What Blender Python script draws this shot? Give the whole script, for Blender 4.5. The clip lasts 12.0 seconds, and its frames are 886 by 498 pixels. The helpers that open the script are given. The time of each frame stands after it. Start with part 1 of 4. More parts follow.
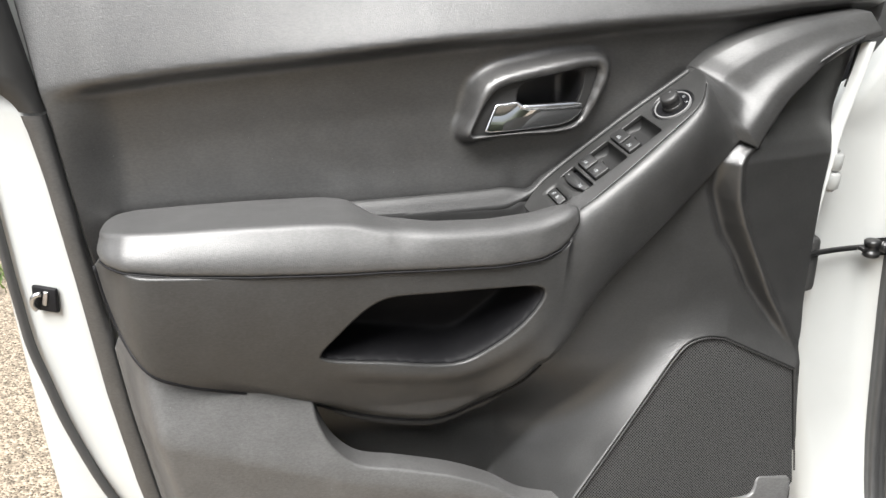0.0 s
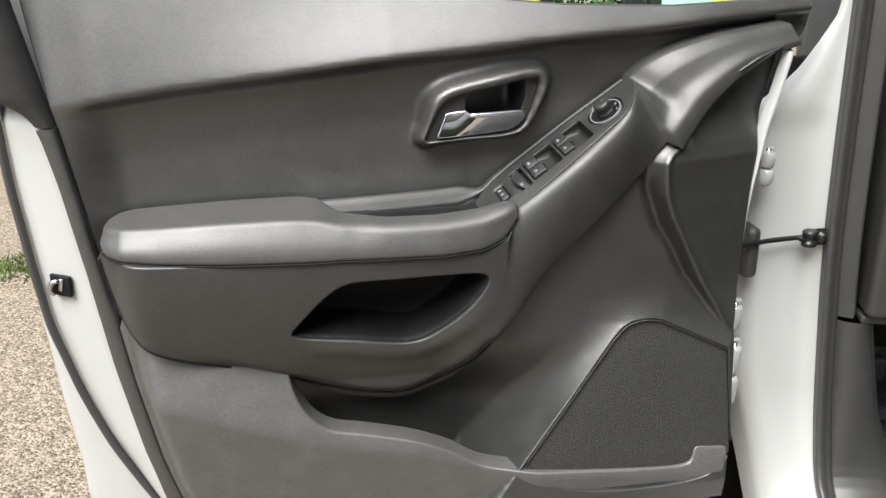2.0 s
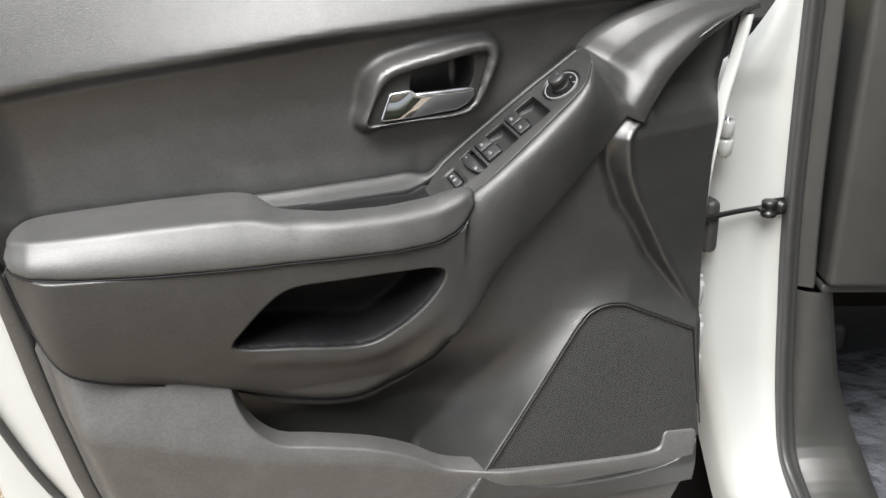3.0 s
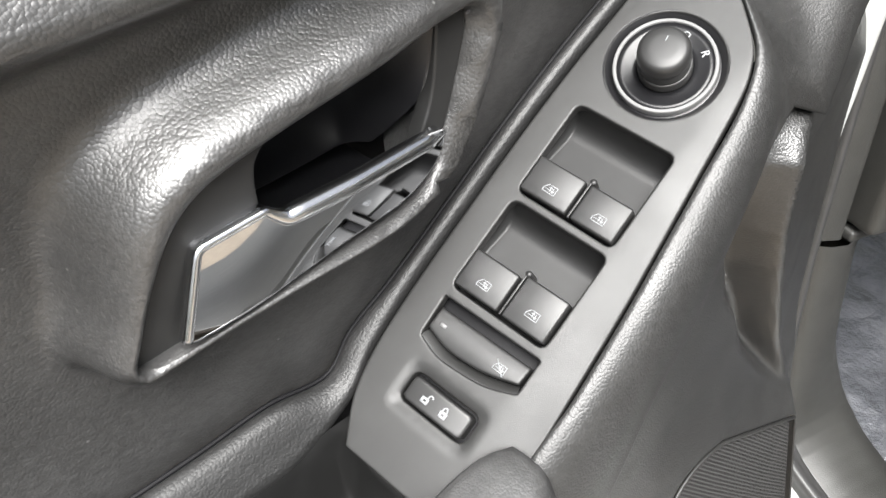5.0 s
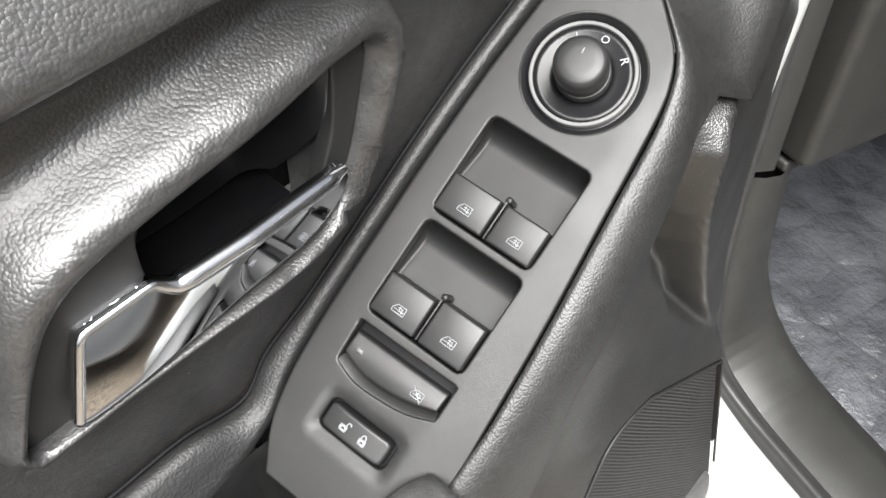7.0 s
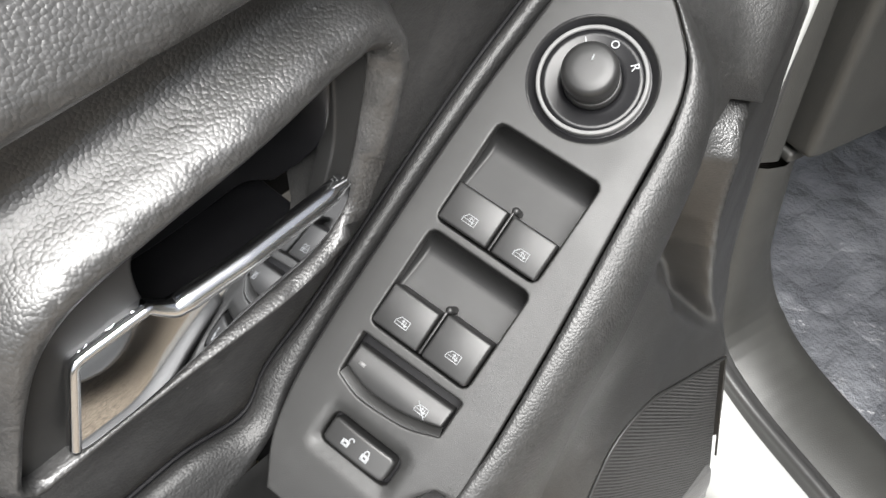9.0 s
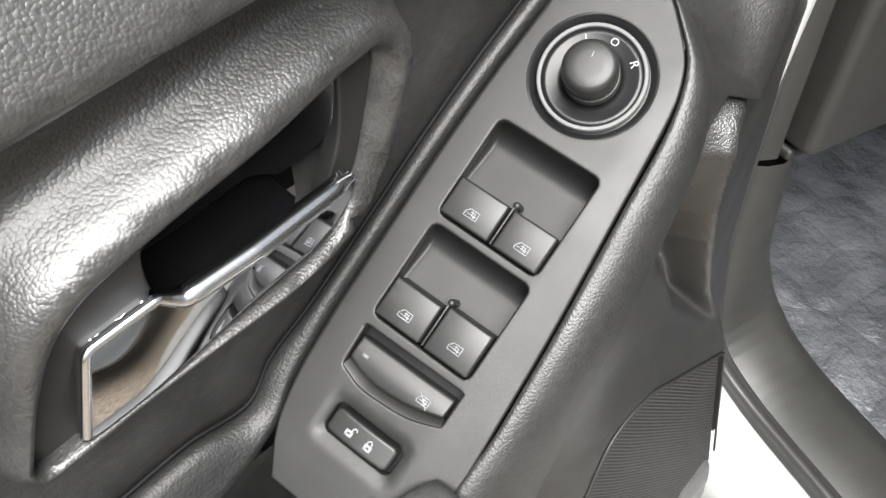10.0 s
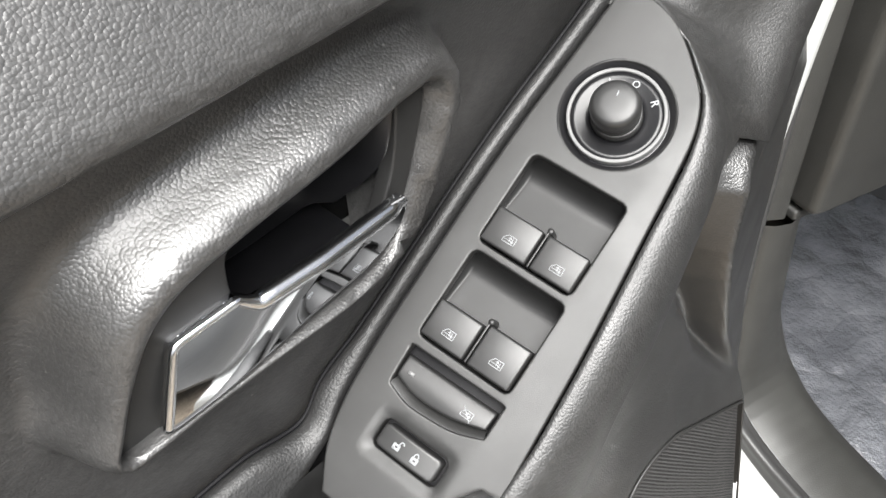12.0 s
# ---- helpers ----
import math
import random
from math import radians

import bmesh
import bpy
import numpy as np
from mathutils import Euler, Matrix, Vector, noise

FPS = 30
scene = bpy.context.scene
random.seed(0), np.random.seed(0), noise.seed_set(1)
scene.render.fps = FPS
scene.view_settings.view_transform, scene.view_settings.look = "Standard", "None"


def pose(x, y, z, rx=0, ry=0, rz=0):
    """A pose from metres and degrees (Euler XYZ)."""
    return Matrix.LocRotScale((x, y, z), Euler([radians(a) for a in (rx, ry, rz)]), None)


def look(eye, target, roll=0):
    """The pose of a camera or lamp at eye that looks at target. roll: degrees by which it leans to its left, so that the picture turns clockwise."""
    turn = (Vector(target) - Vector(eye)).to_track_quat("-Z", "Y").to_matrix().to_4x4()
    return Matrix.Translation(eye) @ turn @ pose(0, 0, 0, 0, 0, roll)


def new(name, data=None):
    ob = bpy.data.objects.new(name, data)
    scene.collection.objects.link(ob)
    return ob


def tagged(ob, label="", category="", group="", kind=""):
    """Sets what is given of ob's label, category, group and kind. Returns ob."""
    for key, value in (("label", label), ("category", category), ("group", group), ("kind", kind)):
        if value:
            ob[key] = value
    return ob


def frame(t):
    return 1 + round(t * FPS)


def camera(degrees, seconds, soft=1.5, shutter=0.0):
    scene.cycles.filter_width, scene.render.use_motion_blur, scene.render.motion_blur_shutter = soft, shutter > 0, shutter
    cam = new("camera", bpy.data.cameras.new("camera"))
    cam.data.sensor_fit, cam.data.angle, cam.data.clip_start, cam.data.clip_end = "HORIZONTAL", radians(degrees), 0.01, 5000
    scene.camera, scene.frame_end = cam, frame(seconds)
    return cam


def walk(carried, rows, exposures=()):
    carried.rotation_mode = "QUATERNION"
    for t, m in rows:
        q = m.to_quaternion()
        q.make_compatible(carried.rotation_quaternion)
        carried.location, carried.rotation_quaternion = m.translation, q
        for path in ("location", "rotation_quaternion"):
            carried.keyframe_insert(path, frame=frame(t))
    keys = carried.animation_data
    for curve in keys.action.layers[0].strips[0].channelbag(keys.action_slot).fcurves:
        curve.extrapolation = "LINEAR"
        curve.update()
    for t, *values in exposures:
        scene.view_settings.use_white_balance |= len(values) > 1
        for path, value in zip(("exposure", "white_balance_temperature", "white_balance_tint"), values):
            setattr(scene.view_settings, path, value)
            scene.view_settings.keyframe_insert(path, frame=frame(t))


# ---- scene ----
cam = camera(57.7, 12.0)
METRES, EYE, TILT, LEAN, TURN = 1.2, 1.3, -20.0, 0.0, -11.0
ROWS = [
    (0.0, 0.0, 0.0, 0.0, 0.0, 0.0, -0.0),
    (0.5, 0.0644, -0.0802, -0.0074, 1.46, 0.11, -0.45),
    (1.0, 0.0868, -0.094, -0.0017, 2.5, -0.16, -0.44),
    (1.5, 0.0951, -0.1015, -0.0014, 3.19, -0.34, -0.19),
    (2.0, 0.0972, -0.1044, 0.0017, 3.23, -0.68, 0.27),
    (2.5, 0.0873, -0.1046, 0.0028, 2.16, -1.49, 1.12),
    (4.5, 0.0051, 0.4841, 0.1755, -23.41, -15.12, 10.59),
    (5.0, 0.0255, 0.5738, 0.2025, -29.21, -21.65, 11.83),
    (5.5, 0.05, 0.5962, 0.2186, -31.71, -26.17, 12.16),
    (6.0, 0.0605, 0.5956, 0.2248, -32.58, -28.81, 12.09),
    (6.5, 0.0582, 0.5882, 0.2356, -32.92, -29.94, 11.99),
    (8.5, 0.0637, 0.5956, 0.2418, -33.24, -31.82, 11.89),
    (9.0, 0.0644, 0.5986, 0.2434, -33.26, -32.12, 11.87),
    (9.5, 0.0632, 0.5979, 0.2441, -33.23, -32.26, 11.83),
    (10.0, 0.0615, 0.5948, 0.2447, -33.19, -32.23, 11.79),
    (10.5, 0.0578, 0.5905, 0.2451, -33.23, -31.96, 11.84),
    (11.0, 0.0545, 0.5843, 0.2458, -33.44, -31.15, 12.04),
    (11.5, 0.0474, 0.5795, 0.244, -33.4, -29.44, 12.26),
    (12.0, 0.033, 0.5766, 0.2404, -33.03, -26.16, 12.37),
]
walk(cam, [(t, pose(0, 0, EYE, TILT, LEAN, TURN) @ pose(METRES * x, METRES * y, METRES * z, 90 + pitch, roll, yaw)) for t, x, y, z, yaw, pitch, roll in ROWS],
     exposures=[(0.0, 1.33), (0.5, 1.09), (1.0, 0.97), (2.5, 0.94), (4.5, 1.62), (5.5, 1.26), (6.5, 1.16), (9.0, 1.13), (11.0, 1.14), (12.0, 1.31)])

# ---- world and sun: bright overcast day ----
world = bpy.data.worlds.new("sky")
scene.world = world
world.use_nodes = True
wn = world.node_tree.nodes
sky = wn.new("ShaderNodeTexSky")
sky.sky_type, sky.sun_disc = "NISHITA", False
sky.sun_elevation, sky.sun_rotation = radians(58), radians(221)
sky.air_density, sky.dust_density = 1.0, 4.0
wn["Background"].inputs["Strength"].default_value = 0.06
pale = wn.new("ShaderNodeHueSaturation")
pale.inputs["Saturation"].default_value = 0.45
world.node_tree.links.new(sky.outputs["Color"], pale.inputs["Color"])
world.node_tree.links.new(pale.outputs["Color"], wn["Background"].inputs["Color"])
sun_data = bpy.data.lights.new("sun", "SUN")
sun_data.energy, sun_data.angle, sun_data.color = 5.0, radians(44), (1.0, 0.99, 0.97)
sun = new("sun", sun_data)
sun.matrix_world = look((-2.0, -1.9, 6.7), (0.2, 0.9, 1.0))


# ---- materials ----
class Mat:
    """A small builder for node materials."""

    def __init__(self, name, color, rough, metal=0.0, spec=0.5):
        self.m = bpy.data.materials.new(name)
        self.m.use_nodes = True
        self.t = self.m.node_tree
        self.b = self.t.nodes["Principled BSDF"]
        self.b.inputs["Base Color"].default_value = (*color, 1)
        self.b.inputs["Roughness"].default_value = rough
        self.b.inputs["Metallic"].default_value = metal
        self.b.inputs["Specular IOR Level"].default_value = spec
        self.color, self.rough = color, rough
        self.co = self.t.nodes.new("ShaderNodeTexCoord").outputs["Object"]
        self.height = None

    def node(self, kind, **values):
        n = self.t.nodes.new(kind)
        for k, v in values.items():
            n.inputs[k.replace("_", " ")].default_value = v
        return n

    def link(self, a, b):
        self.t.links.new(a, b)

    def noise(self, scale, detail=4.0, rough=0.55):
        n = self.node("ShaderNodeTexNoise", Scale=scale, Detail=detail, Roughness=rough)
        self.link(self.co, n.inputs["Vector"])
        return n.outputs["Fac"]

    def cells(self, scale, feature="F1", randomness=1.0):
        n = self.t.nodes.new("ShaderNodeTexVoronoi")
        n.feature = feature
        n.inputs["Scale"].default_value = scale
        n.inputs["Randomness"].default_value = randomness
        self.link(self.co, n.inputs["Vector"])
        return n

    def ramp(self, value, lo, hi, a, b):
        n = self.node("ShaderNodeMapRange", From_Min=lo, From_Max=hi, To_Min=a, To_Max=b)
        self.link(value, n.inputs["Value"])
        return n.outputs["Result"]

    def tint(self, value, a, b):
        """Base colour from a to b by a value from 0 to 1."""
        n = self.t.nodes.new("ShaderNodeMix")
        n.data_type = "RGBA"
        n.inputs[6].default_value, n.inputs[7].default_value = (*a, 1), (*b, 1)
        self.link(value, n.inputs[0])
        self.link(n.outputs[2], self.b.inputs["Base Color"])
        return n

    def gloss(self, value):
        self.link(value, self.b.inputs["Roughness"])

    def bump(self, value, distance, strength=1.0):
        n = self.node("ShaderNodeBump", Strength=strength, Distance=distance)
        self.link(value, n.inputs["Height"])
        if self.height:
            self.link(self.height, n.inputs["Normal"])
        self.height = n.outputs["Normal"]
        self.link(self.height, self.b.inputs["Normal"])


def grained(name, color, rough, cell, depth, dust=0.0, spec=0.9, wrinkle=0.0):
    """Moulded plastic with a leather grain: rounded cells with creases between."""
    m = Mat(name, color, rough, spec=spec)
    warp = m.node("ShaderNodeTexNoise", Scale=0.6 / cell, Detail=1.0)
    m.link(m.co, warp.inputs["Vector"])
    shift = m.t.nodes.new("ShaderNodeVectorMath")
    shift.operation = "MULTIPLY_ADD"
    m.link(warp.outputs["Color"], shift.inputs[0])
    shift.inputs[1].default_value = (0.6 * cell,) * 3
    m.link(m.co, shift.inputs[2])
    e = m.t.nodes.new("ShaderNodeTexVoronoi")
    e.feature = "SMOOTH_F1"
    e.inputs["Scale"].default_value, e.inputs["Smoothness"].default_value = 1 / cell, 0.22
    m.link(shift.outputs[0], e.inputs["Vector"])
    w = m.noise(0.3 / cell, 3)
    sq = m.node("ShaderNodeMath")
    sq.operation = "POWER"
    m.link(e.outputs["Distance"], sq.inputs[0])
    sq.inputs[1].default_value = 1.7
    h = m.node("ShaderNodeMath")
    h.operation = "ADD"
    m.link(m.ramp(sq.outputs[0], 0.0, 0.7, 1.0, 0.0), h.inputs[0])
    m.link(m.ramp(w, 0.3, 0.7, 0.0, 0.10), h.inputs[1])
    m.bump(h.outputs[0], depth)
    creases = None
    if wrinkle:
        lay = m.node("ShaderNodeVectorMath")
        lay.operation = "MULTIPLY"
        m.link(m.co, lay.inputs[0])
        lay.inputs[1].default_value = (0.45, 1.0, 1.0)
        wr = m.node("ShaderNodeTexNoise", Scale=520.0, Detail=2.0, Roughness=0.6)
        m.link(lay.outputs[0], wr.inputs["Vector"])
        m.bump(wr.outputs["Fac"], wrinkle)
        creases = m.ramp(wr.outputs["Fac"], 0.35, 0.65, -0.55, 0.55)
    m.gloss(m.ramp(m.noise(18, 5), 0.3, 0.7, rough - 0.05, rough + 0.06))
    light = tuple(c * 1.25 + 0.7 * dust for c in color)
    worn = m.ramp(m.noise(30, 6, 0.65), 0.45, 0.8, 0.0, 1.0)
    speck = m.ramp(m.cells(75).outputs["Distance"], 0.035, 0.05, 4.5 * dust / 0.006, 0.0)
    both = m.node("ShaderNodeMath")
    both.operation = "ADD"
    m.link(worn, both.inputs[0])
    m.link(speck, both.inputs[1])
    total = both.outputs[0]
    if creases:
        third = m.node("ShaderNodeMath")
        third.operation = "ADD"
        m.link(total, third.inputs[0])
        m.link(creases, third.inputs[1])
        total = third.outputs[0]
    m.tint(total, color, light).clamp_factor = False
    return m.m


def smooth_plastic(name, color, rough, speck=0.00004, spec=0.75):
    m = Mat(name, color, rough, spec=spec)
    m.bump(m.noise(2600, 2), speck)
    m.gloss(m.ramp(m.noise(25, 5), 0.3, 0.7, rough - 0.04, rough + 0.05))
    m.tint(m.ramp(m.noise(60, 6), 0.5, 0.85, 0.0, 1.0), color, tuple(c * 1.25 + 0.003 for c in color))
    return m.m


LEATHER = grained("leather_grain_plastic", (0.017, 0.017, 0.017), 0.50, 0.0012, 0.0001, 0.003, 0.60, 0.00015)
FABRIC = grained("fine_grain_plastic", (0.034, 0.0336, 0.0332), 0.40, 0.0012, 0.00012, 0.007, 0.90, 0.00006)
for word, amount in (("Coat Weight", 0.38), ("Coat Roughness", 0.34)):
    FABRIC.node_tree.nodes["Principled BSDF"].inputs[word].default_value = amount
SOFT = grained("soft_armrest_plastic", (0.052, 0.0517, 0.0514), 0.46, 0.0011, 9e-05, 0.002, 0.85, 0.00006)
SHELL = grained("shell_plastic", (0.026, 0.026, 0.0257), 0.46, 0.0011, 0.0001, 0.003, 0.72, 0.00010)
INNERBLACK = grained("inner_panel_plastic", (0.021, 0.021, 0.0208), 0.38, 0.0011, 0.00011, 0.003, 0.95, 0.00008)
SILLGREY = grained("lower_door_plastic", (0.064, 0.0635, 0.063), 0.44, 0.0011, 0.0001, 0.005, 0.90, 0.00025)
CUP = smooth_plastic("cup_plastic", (0.007, 0.007, 0.0069), 0.46, 0.00004, 0.35)
PLAINGREY = smooth_plastic("bezel_plastic", (0.017, 0.017, 0.0168), 0.5, 0.00006, 0.5)
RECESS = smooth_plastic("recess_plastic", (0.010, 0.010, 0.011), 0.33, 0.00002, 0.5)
SATIN = smooth_plastic("satin_black_plastic", (0.019, 0.019, 0.0186), 0.44, 0.00009, 0.55)
WELL = smooth_plastic("well_plastic", (0.016, 0.016, 0.016), 0.44, 0.00006, 0.4)
SWITCH = smooth_plastic("switch_plastic", (0.019, 0.019, 0.019), 0.40, 0.00004, 0.55)
GLOSSY = smooth_plastic("gloss_black_plastic", (0.007, 0.007, 0.008), 0.30, 0.000005, 0.4)
RUBBER = smooth_plastic("black_rubber", (0.036, 0.036, 0.036), 0.5, 0.00004)
INTERIOR = grained("dash_plastic", (0.026, 0.026, 0.024), 0.5, 0.0015, 0.0001, 0.002)
# near-black for small parts and gaps; in cavities it stands in for shade
VOID = smooth_plastic("black_and_cavity_shade", (0.006, 0.006, 0.007), 0.6, spec=0.2)


def paint_white():
    m = Mat("white_car_paint", (0.47, 0.48, 0.47), 0.30)
    m.b.inputs["Coat Weight"].default_value = 0.6
    m.b.inputs["Coat Roughness"].default_value = 0.05
    m.tint(m.ramp(m.noise(6, 4), 0.45, 0.75, 0, 1), (0.42, 0.43, 0.422), (0.395, 0.403, 0.394))
    return m.m


def chrome_metal():
    m = Mat("chrome", (0.66, 0.67, 0.69), 0.05, 1.0)
    m.gloss(m.ramp(m.noise(40, 5), 0.4, 0.8, 0.03, 0.10))
    return m.m


def speaker_mesh():
    m = Mat("speaker_mesh", (0.020, 0.020, 0.021), 0.55, 0.0, 0.15)
    sep = m.t.nodes.new("ShaderNodeSeparateXYZ")
    flat = m.t.nodes.new("ShaderNodeCombineXYZ")
    m.link(m.co, sep.inputs[0])
    for a, b, sign in (("X", 0, "ADD"), ("X", 1, "SUBTRACT")):
        n = m.t.nodes.new("ShaderNodeMath")
        n.operation = sign
        m.link(sep.outputs["X"], n.inputs[0])
        m.link(sep.outputs["Z"], n.inputs[1])
        m.link(n.outputs[0], flat.inputs[b])
    e = m.t.nodes.new("ShaderNodeTexVoronoi")
    e.voronoi_dimensions = "2D"
    e.inputs["Scale"].default_value, e.inputs["Randomness"].default_value = 1 / 0.0038, 0.0
    m.link(flat.outputs[0], e.inputs["Vector"])
    dots = m.ramp(e.outputs["Distance"], 0.30, 0.42, 0.0, 1.0)
    m.bump(dots, 0.0005)
    m.tint(dots, (0.003, 0.003, 0.003), (0.056, 0.0556, 0.0553))
    return m.m


def asphalt():
    m = Mat("chip_asphalt", (0.3, 0.27, 0.23), 0.85)
    e = m.cells(110, "F1", 1.0)
    n = m.t.nodes.new("ShaderNodeSeparateColor")
    m.link(e.outputs["Color"], n.inputs["Color"])
    m.tint(m.ramp(n.outputs["Red"], 0.1, 0.9, 0.0, 1.0), (0.12, 0.098, 0.072), (0.33, 0.272, 0.205))
    m.bump(m.ramp(e.outputs["Distance"], 0.0, 0.6, 1.0, 0.0), 0.006)
    m.bump(m.noise(3, 4), 0.02)
    return m.m


def foliage(name, a, b):
    m = Mat(name, a, 0.7)
    m.tint(m.ramp(m.noise(9, 6), 0.35, 0.65, 0, 1), a, b)
    return m.m


def clear_glass():
    m = Mat("tinted_glass", (0.75, 0.95, 0.88), 0.02)
    m.b.inputs["Transmission Weight"].default_value = 1.0
    m.b.inputs["IOR"].default_value = 1.05
    return m.m


def plastic_film():
    m = Mat("crinkled_protective_film", (0.16, 0.17, 0.19), 0.22)
    m.bump(m.noise(14, 6, 0.6), 0.02)
    m.bump(m.cells(9, "DISTANCE_TO_EDGE").outputs["Distance"], 0.02)
    m.tint(m.ramp(m.noise(10, 6), 0.4, 0.7, 0, 1), (0.070, 0.073, 0.081), (0.130, 0.135, 0.148))
    return m.m


WHITE, CHROME, MESH, ASPHALT, FILM, GLASS = paint_white(), chrome_metal(), speaker_mesh(), asphalt(), plastic_film(), clear_glass()
GRASS = foliage("grass", (0.05, 0.09, 0.02), (0.12, 0.17, 0.04))
LEAF = foliage("leaves", (0.03, 0.07, 0.02), (0.10, 0.17, 0.05))
YELLOW = smooth_plastic("yellow_paint", (0.75, 0.62, 0.05), 0.35)
MINT = smooth_plastic("pale_green_panel", (0.55, 0.80, 0.66), 0.3)
INK = smooth_plastic("white_marking", (0.30, 0.31, 0.32), 0.5)
FAINT = smooth_plastic("grey_marking", (0.16, 0.16, 0.16), 0.5)
BRIGHT = Mat("bright_chrome", (0.75, 0.76, 0.78), 0.20, 1.0).m
STEEL = Mat("bright_steel", (0.55, 0.55, 0.56), 0.28, 1.0).m
DARKSTEEL = Mat("dark_steel", (0.05, 0.05, 0.05), 0.35, 0.8).m


# ---- mesh helpers ----
def part(name, bm, material, parent=None, label="", smooth=True):
    me = bpy.data.meshes.new(name)
    bmesh.ops.recalc_face_normals(bm, faces=bm.faces[:]) if len(bm.faces) < 4000 else None
    bm.to_mesh(me)
    bm.free()
    if smooth:
        me.polygons.foreach_set("use_smooth", [True] * len(me.polygons))
    me.materials.append(material)
    ob = new(name, me)
    ob.parent = parent
    if label:
        ob["label"] = label
    return ob


def thing(name, label, category, **tags):
    return tagged(new(name), label, category, **tags)


def lerp_table(table):
    xs, ys = zip(*table)
    return lambda v: np.interp(v, xs, ys)


def sstep(a, b, v):
    t = np.clip((np.asarray(v, float) - a) / (b - a), 0, 1)
    return t * t * (3 - 2 * t)


def spline(points, step=0.006, closed=False):
    """A smooth curve (Catmull-Rom, centripetal by chord) through points of any dimension, resampled evenly."""
    p = np.array(points, float)
    n = len(p)
    out = []
    for i in range(n if closed else n - 1):
        if closed:
            a, b, c, d = p[i - 1], p[i], p[(i + 1) % n], p[(i + 2) % n]
        else:
            b, c = p[i], p[i + 1]
            a = p[i - 1] if i else 2 * b - c
            d = p[i + 2] if i + 2 < n else 2 * c - b
        t1 = max(np.linalg.norm(b - a), 1e-6) ** 0.5
        t2 = t1 + max(np.linalg.norm(c - b), 1e-6) ** 0.5
        t3 = t2 + max(np.linalg.norm(d - c), 1e-6) ** 0.5
        for t in np.linspace(t1, t2, 24, endpoint=False):
            a1, a2, a3 = a + (b - a) * t / t1, b + (c - b) * (t - t1) / (t2 - t1), c + (d - c) * (t - t2) / (t3 - t2)
            b1, b2 = a1 + (a2 - a1) * t / t2, a2 + (a3 - a2) * (t - t1) / (t3 - t1)
            out.append(b1 + (b2 - b1) * (t - t1) / (t2 - t1))
    out.append(p[0] if closed else p[-1])
    return resample(out, step, closed)


def resample(points, step, closed=False):
    q = np.array(points, float)
    s = np.concatenate([[0], np.cumsum(np.linalg.norm(np.diff(q, axis=0), axis=1))])
    k = max(int(round(s[-1] / step)), 4)
    at = np.linspace(0, s[-1], k + 1)
    r = np.stack([np.interp(at, s, q[:, j]) for j in range(q.shape[1])], 1)
    return r[:-1] if closed else r


def inside(poly, pts):
    x, y = pts[:, 0], pts[:, 1]
    hit = np.zeros(len(pts), bool)
    for (x0, y0), (x1, y1) in zip(poly, np.roll(poly, -1, 0)):
        if y0 != y1:
            hit ^= ((y0 > y) != (y1 > y)) & (x < (x1 - x0) * (y - y0) / (y1 - y0) + x0)
    return hit


def dist(line, pts, closed=False):
    """Distance of points from a polyline in the plane."""
    line, pts = np.asarray(line, float), np.asarray(pts, float)
    best = np.full(len(pts), 1e9)
    for a, b in zip(line, np.roll(line, -1, 0) if closed else line[1:]):
        ab = b - a
        t = np.clip(((pts - a) @ ab) / max(ab @ ab, 1e-12), 0, 1)
        best = np.minimum(best, np.linalg.norm(pts - a - t[:, None] * ab, axis=1))
    return best


def inset(poly, d):
    t = np.roll(poly, -1, 0) - np.roll(poly, 1, 0)
    t /= np.maximum(np.linalg.norm(t, axis=1), 1e-9)[:, None]
    area = np.sum(poly[:, 0] * np.roll(poly[:, 1], -1) - np.roll(poly[:, 0], -1) * poly[:, 1])
    n = np.stack([-t[:, 1], t[:, 0]], 1) * (1 if area > 0 else -1)
    return poly + n * d


DOOR_FRAME = (Vector((0, 0, 0)), Vector((1, 0, 0)), Vector((0, 0, 1)), Vector((0, -1, 0)))


